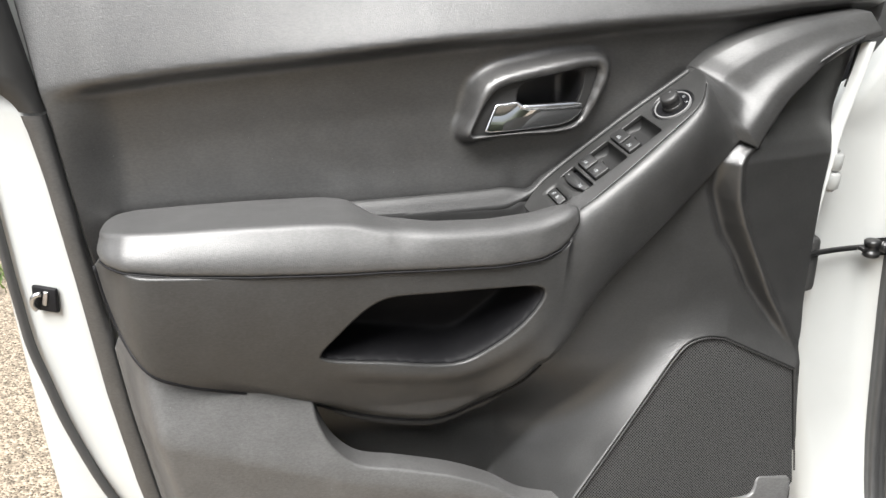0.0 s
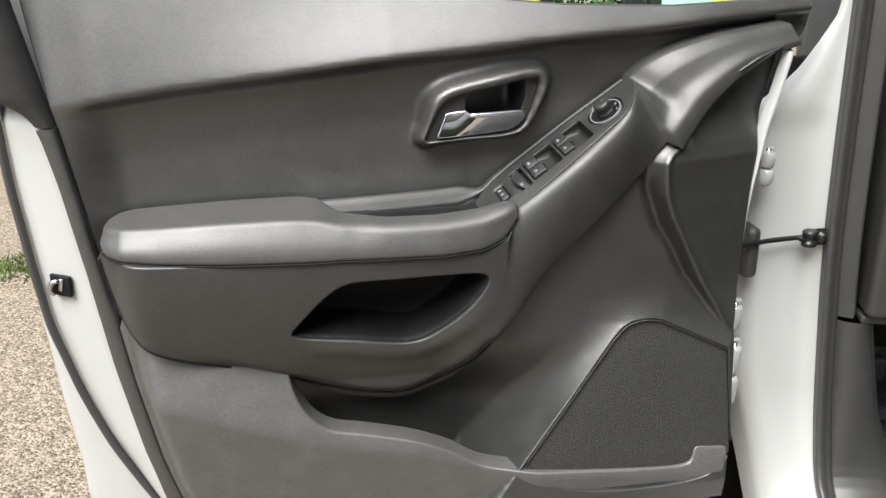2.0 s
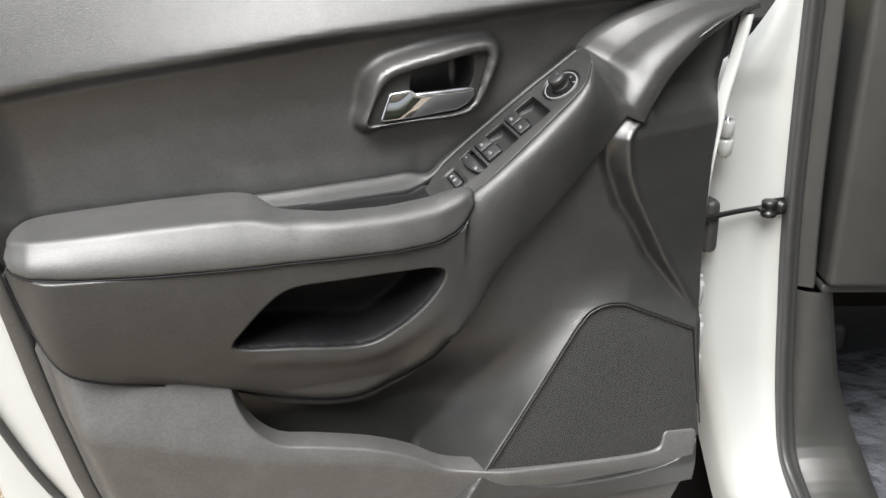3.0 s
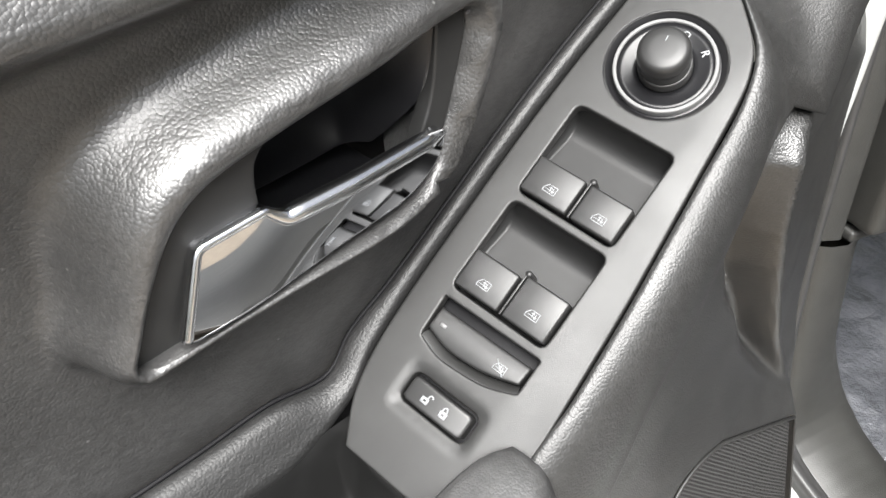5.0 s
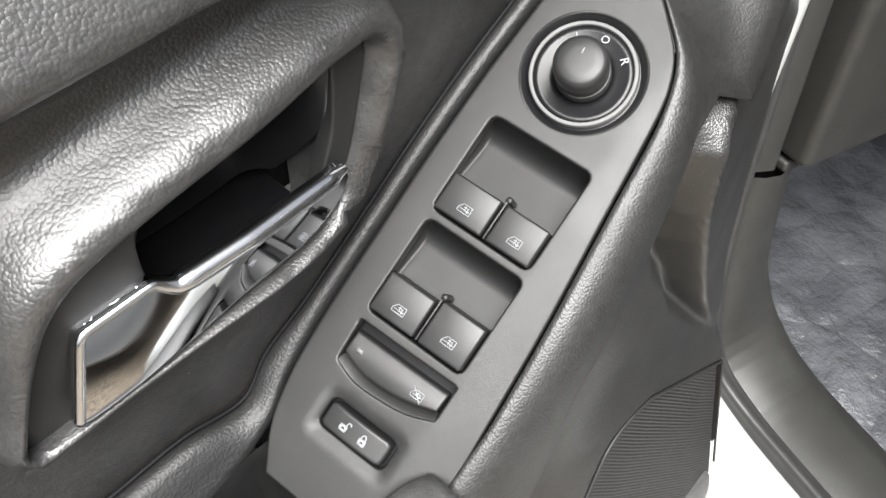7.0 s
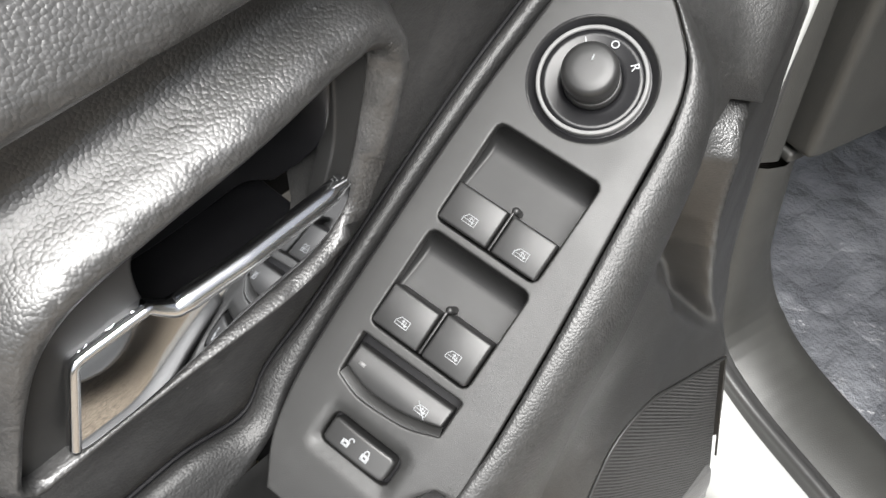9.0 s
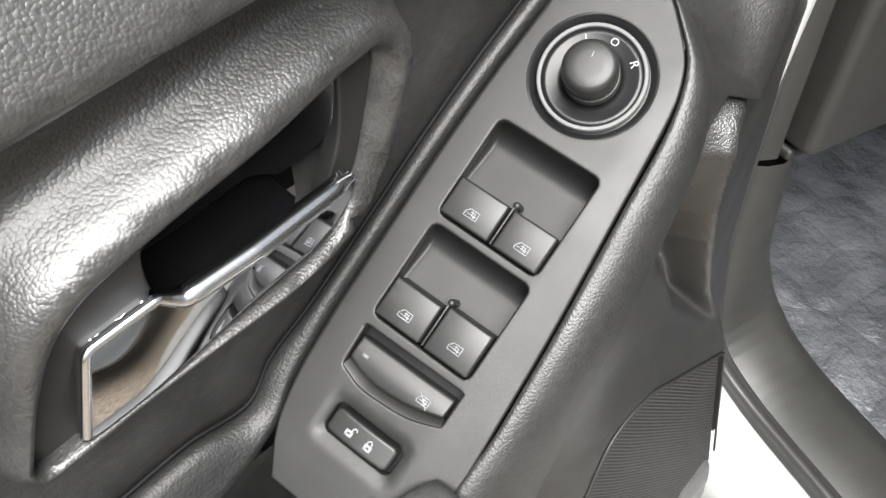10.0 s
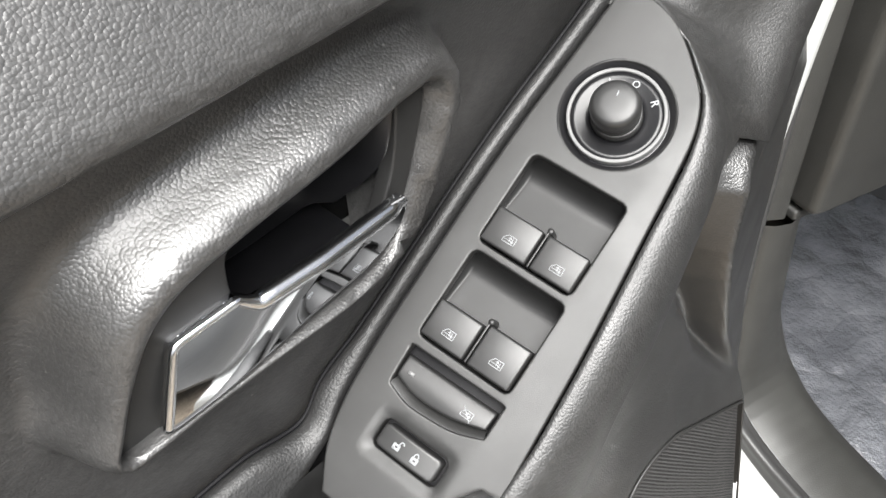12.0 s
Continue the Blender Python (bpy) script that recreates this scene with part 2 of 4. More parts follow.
def panel(outline, height, step=0.006, holes=(), edge=0.002, lip=0.012, base=DOOR_FRAME, plain=None):
    """A curved moulded panel: a sheet over an outline in a base plane, raised by height(a, b), with rounded borders turned back."""
    from mathutils.geometry import delaunay_2d_cdt
    rings = [resample(np.vstack([r, r[:1]]), min(0.75 * step, max(edge * 2, 0.002)), True) for r in [np.asarray(outline, float)] + [np.asarray(h, float) for h in holes]]
    pts, edges = [], []
    for k, ring in enumerate(rings):
        i0 = len(pts)
        pts += [tuple(p) for p in ring]
        edges += [(i0 + i, i0 + (i + 1) % len(ring)) for i in range(len(ring))]
    border = len(pts)
    fine = []
    for k, ring in enumerate(rings):
        for d in (0.12 * edge, 0.35 * edge, 0.65 * edge, edge, 1.5 * edge):
            fine.append(inset(ring, d if k == 0 else -d))
    lo, hi = rings[0].min(0), rings[0].max(0)
    gx, gy = np.meshgrid(np.arange(lo[0], hi[0], step), np.arange(lo[1], hi[1], step * 0.87))
    gx[1::2] += step / 2
    grid = np.stack([gx.ravel(), gy.ravel()], 1)
    near = np.full(len(grid), 1e9)
    for ring in rings:
        near = np.minimum(near, dist(ring, grid, True))
    grid = grid[near > 1.5 * edge + 0.45 * step]
    cand = np.concatenate(fine + [grid])
    ok = inside(rings[0], cand)
    for h in rings[1:]:
        ok &= ~inside(h, cand)
    near = np.full(len(cand), 1e9)
    for ring in rings:
        near = np.minimum(near, dist(ring, cand, True))
    ok &= near > 0.08 * edge
    pts += [tuple(p) for p in cand[ok]]
    v2, _, faces, _, _, _ = delaunay_2d_cdt([Vector(p) for p in pts], edges, [], 0, 1e-7)
    v2 = np.array([tuple(v) for v in v2])
    tri = np.array([f for f in faces if len(f) == 3])
    mid = v2[tri].mean(1)
    keep = inside(rings[0], mid)
    for h in rings[1:]:
        keep &= ~inside(h, mid)
    tri = tri[keep]
    d = np.full(len(v2), 1e9)
    for ring in rings:
        d = np.minimum(d, dist(ring, v2, True))
    q = np.clip(1 - d / edge, 0, 1)
    smooth_on = np.zeros(len(v2), bool) if plain is None else dist(plain, v2) < 1.6 * edge
    h = height(v2[:, 0], v2[:, 1]) - edge * (1 - np.sqrt(1 - q * q)) * ~smooth_on
    o, u, v, n = base
    bm = bmesh.new()
    vs = [bm.verts.new(o + u * a + v * b + n * c) for (a, b), c in zip(v2.tolist(), h.tolist())]
    for t in tri.tolist():
        try:
            bm.faces.new([vs[i] for i in t])
        except ValueError:
            pass
    joined = {w for w, k in zip(vs, smooth_on) if k}
    rim = [e for e in bm.edges if len(e.link_faces) == 1 and not (e.verts[0] in joined and e.verts[1] in joined)]
    back = {}
    for e in rim:
        for w in e.verts:
            if w not in back:
                back[w] = bm.verts.new(w.co - n * lip)
    for e in rim:
        f = e.link_faces[0]
        a, b = e.verts
        ring = [l.vert for l in f.loops]
        if ring[(ring.index(a) + 1) % len(ring)] == b:
            a, b = b, a
        bm.faces.new([a, b, back[b], back[a]])
    loose = [w for w in bm.verts if not w.link_faces]
    bmesh.ops.delete(bm, geom=loose, context="VERTS")
    for f in bm.faces:
        f.normal_update()
    mean = sum((f.normal.dot(n) for f in bm.faces))
    if mean < 0:
        bmesh.ops.reverse_faces(bm, faces=bm.faces[:])
    return bm


def sweep(path, profile, up=(0, 0, 1), closed_profile=True, caps=True, scale=None):
    """A profile (side, up) drawn along a path; up keeps it from turning."""
    p = [Vector(tuple(map(float, q))) for q in path]
    up = Vector(up)
    bm = bmesh.new()
    rings = []
    for i, c in enumerate(p):
        t = (p[min(i + 1, len(p) - 1)] - p[max(i - 1, 0)]).normalized()
        side = t.cross(up).normalized()
        high = side.cross(t).normalized()
        s = scale(i / (len(p) - 1)) if scale else 1.0
        rings.append([bm.verts.new(c + side * a * s + high * b * s) for a, b in profile])
    m = len(profile)
    for a, b in zip(rings, rings[1:]):
        for j in range(m if closed_profile else m - 1):
            k = (j + 1) % m
            bm.faces.new([a[j], a[k], b[k], b[j]])
    if caps and closed_profile:
        bm.faces.new(rings[0][::-1])
        bm.faces.new(rings[-1])
    return bm


def loft(rings, closed=False, caps=False):
    bm = bmesh.new()
    vs = [[bm.verts.new(Vector(tuple(map(float, c)))) for c in r] for r in rings]
    m = len(vs[0])
    for a, b in zip(vs, vs[1:]):
        for j in range(m if closed else m - 1):
            k = (j + 1) % m
            bm.faces.new([a[j], a[k], b[k], b[j]])
    if caps:
        bm.faces.new(vs[0][::-1])
        bm.faces.new(vs[-1])
    return bm


def ellipse(a, b, n=16):
    return [(a * math.cos(2 * math.pi * i / n), b * math.sin(2 * math.pi * i / n)) for i in range(n)]


def block(size, bevel, m=None, segments=3):
    bm = bmesh.new()
    bmesh.ops.create_cube(bm, size=1.0, matrix=Matrix.Diagonal((*size, 1)))
    bmesh.ops.bevel(bm, geom=bm.edges[:], offset=bevel, segments=segments, profile=0.5, affect="EDGES")
    if m:
        bmesh.ops.transform(bm, matrix=m, verts=bm.verts[:])
    return bm


def turned(profile, m=None, n=48):
    """A body of revolution about z from (radius, height) pairs."""
    bm = loft([[(r * math.cos(2 * math.pi * j / n), r * math.sin(2 * math.pi * j / n), h) for j in range(n)] for r, h in profile], True, False)
    if profile[-1][0] < 1e-5:
        bmesh.ops.remove_doubles(bm, verts=bm.verts[:], dist=1e-6)
    if m:
        bmesh.ops.transform(bm, matrix=m, verts=bm.verts[:])
    return bm


def join(*parts_list):
    """Several bmeshes as one."""
    whole = bmesh.new()
    for b in parts_list:
        me = bpy.data.meshes.new("temp")
        b.to_mesh(me)
        b.free()
        whole.from_mesh(me)
        bpy.data.meshes.remove(me)
    return whole


def rounded(u0, u1, v0, v1, r, n=5):
    """A rectangle with rounded corners, as an outline."""
    out = []
    for cx, cy, a in ((u1 - r, v1 - r, 0), (u0 + r, v1 - r, 90), (u0 + r, v0 + r, 180), (u1 - r, v0 + r, 270)):
        out += [(cx + r * math.cos(radians(a + 90 * i / n)), cy + r * math.sin(radians(a + 90 * i / n))) for i in range(n + 1)]
    return np.array(out)


# ---- ground and distance ----
def make_ground():
    bm = bmesh.new()
    bmesh.ops.create_grid(bm, x_segments=40, y_segments=40, size=200)
    ob = part("ground", bm, ASPHALT)
    tagged(ob, "pale chip-sealed asphalt car park surface", "ground", kind="structure")


make_ground()


def make_backdrop():
    """A plain dark belt, added out of view behind and beside the car to dim the horizon's light and reflections."""
    m = Mat("unseen_dark_belt", (0.04, 0.05, 0.03), 0.9)
    m.tint(m.ramp(m.noise(0.9, 6), 0.35, 0.65, 0, 1), (0.03, 0.038, 0.024), (0.07, 0.08, 0.05))
    rnd = random.Random(2)
    rings = []
    for a in np.linspace(math.pi * 0.82, math.pi * 2.12, 70):
        top = rnd.uniform(1.7, 2.6)
        rings.append([(11 * math.cos(a), 11 * math.sin(a), 0), (11.3 * math.cos(a), 11.3 * math.sin(a), 0.7 * top), (12.2 * math.cos(a), 12.2 * math.sin(a), top), (13 * math.cos(a), 13 * math.sin(a), 0)])
    ob = part("backdrop", loft(rings), m.m)
    tagged(ob, "added dark belt, out of view, that dims reflections from the horizon", "backdrop", kind="structure")


make_backdrop()


def grass_tufts():
    rnd = random.Random(4)
    bm = bmesh.new()
    for _ in range(1500):
        x, y = rnd.gauss(-1.75, 0.45), 3.55 + rnd.gauss(0, 0.09)
        h, a = rnd.uniform(0.02, 0.05), rnd.uniform(0, 6.28)
        dx, dy = math.cos(a) * 0.006, math.sin(a) * 0.006
        lean = rnd.uniform(-0.03, 0.03)
        bm.faces.new([bm.verts.new(c) for c in ((x - dx, y - dy, 0), (x + dx, y + dy, 0), (x + lean, y + lean, h))])
    ob = part("grass_tuft", bm, GRASS, smooth=False)
    tagged(ob, "low green grass growing from a pavement joint", "grass", kind="stuff")


grass_tufts()


# ---- the switch plate's plane ----
PN = Vector((-0.570, -0.236, 0.787)).normalized()
PU = Vector((0.81, 0.0, 0.587))
PU = (PU - PN * PU.dot(PN)).normalized()
PV = PU.cross(PN)
PV = -PV if PV.y > 0 else PV
PO = Vector((0.37, 0.88, 1.077))
PLATE = (PO, PU, PV, PN)
PM = Matrix((PU, PV, PN)).transposed().to_4x4()
PM.translation = PO
if PM.determinant() < 0:
    print("mirrored plate frame")


def on_plate(a, b, h=0.0):
    return PO + PU * a + PV * b + PN * h


PLATE_RIGHT = [(0.1535, -0.034), (0.1525, -0.018), (0.148, -0.005), (0.142, 0.0035), (0.134, 0.0125), (0.122, 0.0235), (0.110, 0.0290), (0.100, 0.0312), (0.080, 0.0335), (0.060, 0.0355), (0.030, 0.0385), (0.0, 0.0413), (-0.040, 0.0440), (-0.070, 0.0457), (-0.085, 0.0460)]
PLATE_LEFT = [(-0.114, -0.0225), (-0.095, -0.0330), (-0.075, -0.0378), (-0.045, -0.0400), (0.0, -0.0405), (0.04, -0.0405), (0.08, -0.0393), (0.115, -0.0370), (0.145, -0.0355)]


def plate_drop(a, b):
    """The plate curves down towards its outer edge, and round the lock button."""
    out = -0.0024 * sstep(0.022, 0.045, b)
    away = np.hypot(np.maximum(np.abs(a + 0.0765) - 0.0070, 0), np.maximum(np.abs(b - 0.0013) - 0.0165, 0))
    return out - 0.0016 * (1 - sstep(0.0005, 0.0045, away)) - 0.0006 * (b / 0.04) ** 2


EDGE_L = [on_plate(a, b - 0.0012) for a, b in PLATE_LEFT]

# ---- outlines on the door, as (along the door, height) ----
CREASE = lerp_table([(-0.30, 1.155), (-0.241, 1.166), (-0.204, 1.173), (-0.109, 1.185), (0.03, 1.197), (0.172, 1.211), (0.281, 1.219), (0.392, 1.228), (0.513, 1.235), (0.621, 1.245), (0.8, 1.255)])
REAR_EDGE = lerp_table([(0.40, -0.10), (0.50, -0.145), (0.587, -0.170), (0.65, -0.186), (0.782, -0.206), (0.887, -0.217), (0.985, -0.230), (1.135, -0.247), (1.17, -0.254), (1.295, -0.275), (1.4, -0.292)])
OPENING = spline([(0.2105, 1.1030), (0.2155, 1.1160), (0.2235, 1.1330), (0.2340, 1.1490), (0.2460, 1.1575), (0.273, 1.1645), (0.315, 1.1720), (0.347, 1.1770), (0.3595, 1.1780), (0.3625, 1.1720), (0.3560, 1.1460), (0.3485, 1.1270), (0.3380, 1.1115), (0.3200, 1.1062), (0.270, 1.1040), (0.222, 1.1012), (0.2125, 1.1008)], 0.004, True)
BEZEL = spline([(0.2105, 1.1030), (0.2155, 1.1160), (0.2235, 1.1330), (0.2340, 1.1490), (0.2460, 1.1575), (0.273, 1.1645), (0.315, 1.1725), (0.347, 1.1790), (0.3665, 1.1800), (0.3705, 1.1730), (0.3640, 1.1460), (0.3560, 1.1260), (0.3440, 1.1105), (0.3220, 1.1055), (0.270, 1.1038), (0.222, 1.1012), (0.2125, 1.1008)], 0.004, True)
LOWER_CURVE = [(-0.214, 0.988), (-0.207, 0.948), (-0.194, 0.909), (-0.167, 0.875), (-0.130, 0.853), (-0.070, 0.828), (0.003, 0.790), (0.076, 0.763), (0.134, 0.750), (0.160, 0.748), (0.190, 0.754), (0.2285, 0.772), (0.260, 0.800), (0.285, 0.830)]
POCKET = spline([(0.019, 0.878), (0.038, 0.904), (0.076, 0.940), (0.097, 0.949), (0.155, 0.950), (0.227, 0.949), (0.268, 0.946), (0.277, 0.940), (0.276, 0.930), (0.257, 0.903), (0.219, 0.869), (0.190, 0.852), (0.166, 0.849), (0.093, 0.862), (0.030, 0.872)], 0.006, True)
LIP = [(0.004, 0.835), (0.007, 0.812), (0.013, 0.781), (0.030, 0.749), (0.055, 0.728), (0.108, 0.714), (0.178, 0.694), (0.225, 0.673), (0.266, 0.648), (0.316, 0.639), (0.391, 0.631), (0.560, 0.621), (0.576, 0.6245)]
SPEAKER = np.concatenate([spline([(0.320, 0.634), (0.391, 0.724), (0.462, 0.815)], 0.008)[:-1], spline([(0.462, 0.815), (0.482, 0.834), (0.508, 0.841), (0.533, 0.838)], 0.006)[:-1], spline([(0.533, 0.838), (0.634, 0.788)], 0.01)[:-1], spline([(0.634, 0.788), (0.640, 0.63)], 0.01)[:-1], spline([(0.64, 0.63), (0.60, 0.60), (0.40, 0.60), (0.32, 0.634)], 0.01)[:-1]])

door = car = thing("car", "white car with an open driver's door and black interior trim", "car")


# ---- door: upper trim with the handle surround ----
def upper_height(x, z):
    tt = z - CREASE(x)
    fade = sstep(-0.25, -0.18, x)
    y = 0.900 + (0.024 * sstep(-0.003, 0.015, -tt) + 0.016 * sstep(0.0, 0.09, -tt)) * fade + 0.010 * (1 - fade)
    y = y + (0.24 + 0.36 * sstep(-0.22, 0.25, x)) * (np.sqrt(np.clip(tt, 0, 1) ** 2 + 0.006 ** 2) - 0.006)
    y = y + 0.025 * sstep(0.55, 0.80, x)
    pts = np.stack([x, z], 1)
    y = y - 0.004 * np.exp(-(dist([(0.07, 1.022), (0.20, 1.027), (0.26, 1.031)] + [(p.x, p.z) for p in EDGE_L], pts) / 0.028) ** 2)
    d = dist(BEZEL, pts, True)
    left, up, right = 1 - sstep(0.195, 0.25, x), sstep(1.115, 1.165, z), sstep(0.30, 0.37, x)
    over = up + 0.6 * left * (1 - up)
    wide = 0.010 + 0.020 * (up + 0.35 * left * (1 - up)) * (1 - 0.55 * right)
    lip = 0.909 + 0.004 * right - (0.0020 + 0.0060 * up + 0.001 * left * (1 - up)) * np.exp(-((d - 0.005 - 0.005 * over) / 0.008) ** 2)
    y = lip + (y - lip) * sstep(0.12, 1.0, d / wide)
    return -np.where(inside(BEZEL, pts), 0.911 + 0.020 * sstep(0.0, 0.009, d), y)


left_side = [(float(REAR_EDGE(z)), z) for z in np.arange(0.890, 1.361, 0.02)]
top_side = [(-0.2, 1.36), (0.0, 1.335), (0.15, 1.305), (0.25, 1.286), (0.40, 1.270), (0.55, 1.264), (0.70, 1.268), (0.738, 1.269)]
right_side = [(0.746, 1.267), (0.749, 1.262), (0.749, 1.243), (0.746, 1.238)]
seam_side = [(0.70, 1.212), (0.624, 1.190), (0.56, 1.170), (0.51, 1.150)]
plate_side = [(p.x, p.z) for p in reversed(EDGE_L)]
UPPER = resample(left_side + top_side + right_side + seam_side + [(x + 0.022, z - 0.046) for x, z in plate_side] + [(0.30, 0.955), (0.25, 0.950), (-0.12, 0.975), (-0.16, 0.96), (-0.15, 0.888)], 0.007, True)
part("upper_panel", panel(UPPER, upper_height, 0.005, [OPENING], 0.0018, 0.02), FABRIC, door, "black grained upper door panel with a raised handle surround")


def bezel_height(x, z):
    d = dist(OPENING, np.stack([x, z], 1), True)
    deep = sstep(0.2655, 0.269, x) * (1 - sstep(0.322, 0.354, x) ** 1.4) * sstep(0.0005, 0.006, d)
    return -(0.9145 + 0.005 * sstep(0.28, 0.35, x) + 0.034 * deep)


SCOOP = np.concatenate([spline([(0.2675, 1.120), (0.2665, 1.145), (0.2685, 1.155), (0.276, 1.162)], 0.003)[:-1], spline([(0.276, 1.162), (0.317, 1.1695), (0.343, 1.1745), (0.351, 1.1740)], 0.003)[:-1], spline([(0.351, 1.1740), (0.3475, 1.147), (0.3395, 1.128), (0.335, 1.120)], 0.003)[:-1], resample([(0.335, 1.120), (0.2675, 1.120)], 0.003)[:-1]])


part("handle_bezel", panel(inset(OPENING, -0.003), lambda x, z: -(0.9145 + 0.005 * sstep(0.28, 0.35, x)), 0.0025, [SCOOP], 0.0012, 0.006), PLAINGREY, door, "satin black plate behind the door handle")
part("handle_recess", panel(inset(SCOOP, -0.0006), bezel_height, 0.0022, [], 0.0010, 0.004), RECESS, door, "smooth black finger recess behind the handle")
# near-black back and floor stand in for the shade behind the handle
part("handle_cavity", join(block((0.17, 0.008, 0.12), 0.002, pose(0.29, 0.975, 1.14)), block((0.10, 0.045, 0.004), 0.001, pose(0.290, 0.950, 1.104))), VOID, door, "near-black backing that stands for the shade in the handle recess")

HANDLE = np.concatenate([resample([(0.2262, 1.1068), (0.2388, 1.1352)], 0.003)[:-1], spline([(0.2388, 1.1352), (0.2398, 1.1366), (0.2415, 1.1372)], 0.001)[:-1], resample([(0.2415, 1.1372), (0.2655, 1.1396)], 0.003)[:-1], spline([(0.2655, 1.1396), (0.2685, 1.1372), (0.272, 1.1345)], 0.002)[:-1], resample([(0.272, 1.1345), (0.3445, 1.1360)], 0.004)[:-1],
                         spline([(0.3445, 1.1360), (0.3475, 1.1310), (0.343, 1.1220), (0.333, 1.1145), (0.322, 1.1105)], 0.003)[:-1], spline([(0.322, 1.1105), (0.275, 1.1068), (0.230, 1.1050), (0.2268, 1.1054)], 0.004)[:-1]])


def lever_y(x, z):
    return 0.9085 + 0.30 * (x - 0.22) ** 2 + (0.16 - 0.25 * sstep(0.245, 0.30, x)) * (z - 1.12)


def handle_height(x, z):
    mid = np.interp(x, [0.22, 0.35], [1.119, 1.122])
    bulge = 0.0012 * (1 - ((z - mid) / 0.018) ** 2)
    return -(lever_y(x, z)) + bulge * (1 - 0.5 * sstep(0.28, 0.35, x))


lever = part("door_handle", panel(HANDLE, handle_height, 0.003, [], 0.0012, 0.003), CHROME, door, "polished chrome inside door handle")
rod = resample([(x, float(lever_y(x, z)) - 0.0004, z) for x, z in ((0.2275, 1.1075), (0.2400, 1.1350), (0.2420, 1.1362), (0.2655, 1.1386), (0.2690, 1.1355), (0.2725, 1.1330), (0.30, 1.1337), (0.330, 1.1345), (0.3450, 1.1343))], 0.0012)
part("handle_edge", sweep(rod, ellipse(0.0022, 0.0024, 14), (0, -1, 0), scale=lambda s: (0.80 + 0.95 * float(sstep(0.40, 0.52, s))) * (1 - 0.55 * float(sstep(0.93, 1.0, s)))), BRIGHT, lever)

# ---- door: armrest ----
PAD = {"x": [-0.207, -0.204, -0.194, -0.175, -0.13, -0.05, 0.03, 0.06, 0.09, 0.15, 0.22, 0.27, 0.295, 0.31, 0.318],
       "front": [0.86, 0.842, 0.825, 0.811, 0.802, 0.798, 0.796, 0.796, 0.796, 0.796, 0.798, 0.805, 0.8115, 0.8155, 0.8225],
       "back": [0.93, 0.93, 0.93, 0.93, 0.93, 0.93, 0.93, 0.925, 0.868, 0.850, 0.850, 0.852, 0.852, 0.850, 0.846],
       "top": [1.018, 1.022, 1.026, 1.029, 1.031, 1.033, 1.033, 1.031, 1.026, 1.021, 1.020, 1.024, 1.030, 1.033, 1.030],
       "low": [1.002, 1.000, 0.998, 0.995, 0.991, 0.986, 0.983, 0.982, 0.982, 0.980, 0.978, 0.980, 0.988, 1.002, 1.016]}


def make_pad():
    """Armrest: rings round the section, from the rear end to the front."""
    xs = np.concatenate([np.linspace(-0.207, -0.175, 12), np.arange(-0.170, 0.06, 0.008), np.arange(0.062, 0.11, 0.004), np.arange(0.115, 0.27, 0.008), np.linspace(0.272, 0.318, 12)])
    f, b, t, l = (np.interp(xs, PAD["x"], PAD[k]) for k in ("front", "back", "top", "low"))
    k = np.hanning(7)[1:-1] / np.hanning(7)[1:-1].sum()
    f, b, t, l = (np.convolve(np.pad(a, 2, "edge"), k, "valid") for a in (f, b, t, l))
    rings = []
    for x, y0, y1, z1, z0 in zip(xs, f, b, t, l):
        h, w = z1 - z0, y1 - y0
        c = min(0.011 + 0.011 * float(sstep(0.05, 0.12, x)), 0.42 * h, 0.42 * w)
        run = min(0.026, 0.4 * w)
        zr = z1 + 0.002 * min(1.0, w / 0.1)
        r = [(x, y1, z0 + 0.004), (x, y1, z1 - 0.004), (x, y1 - 0.002, z1 - 0.001), (x, y1 - 0.006, z1)]
        ya, yb = y1 - 0.006, y0 + run
        r += [(x, ya + (yb - ya) * q, z1 + (zr - z1) * q + 0.002 * math.sin(math.pi * q) * min(1.0, w / 0.1)) for q in (0.2, 0.4, 0.6, 0.8, 1.0)]
        r += [(x, yb - c * math.sin(a), zr - c + c * math.cos(a)) for a in np.linspace(0.2, 1.1, 6)]
        ye, ze = yb - c * math.sin(1.1), zr - c + c * math.cos(1.1)
        r += [(x, ye + (y0 - ye) * math.sin(q * math.pi / 2), ze + (z0 + 0.006 - ze) * q) for q in (0.15, 0.3, 0.45, 0.6, 0.8, 1.0)]
        r += [(x, y0 + 0.001, z0 + 0.002), (x, y0 + 0.004, z0), (x, y0 + 0.012, z0)]
        rings.append(r)
    return loft(rings, True, True)


part("armrest_pad", make_pad(), SOFT, door, "padded black armrest with a grab bar at its front")


# dark joints round the armrest shell
def joint(path, r=0.0013):
    return sweep(path, ellipse(r, r, 8), (0, -1, 0.2))


pad_x = np.linspace(-0.203, 0.305, 80)
part("pad_joint", joint([(x, float(np.interp(x, PAD["x"], PAD["front"])) + 0.0012, float(np.interp(x, PAD["x"], PAD["low"])) - 0.0004) for x in pad_x]), VOID, door, "dark joint under the armrest pad")


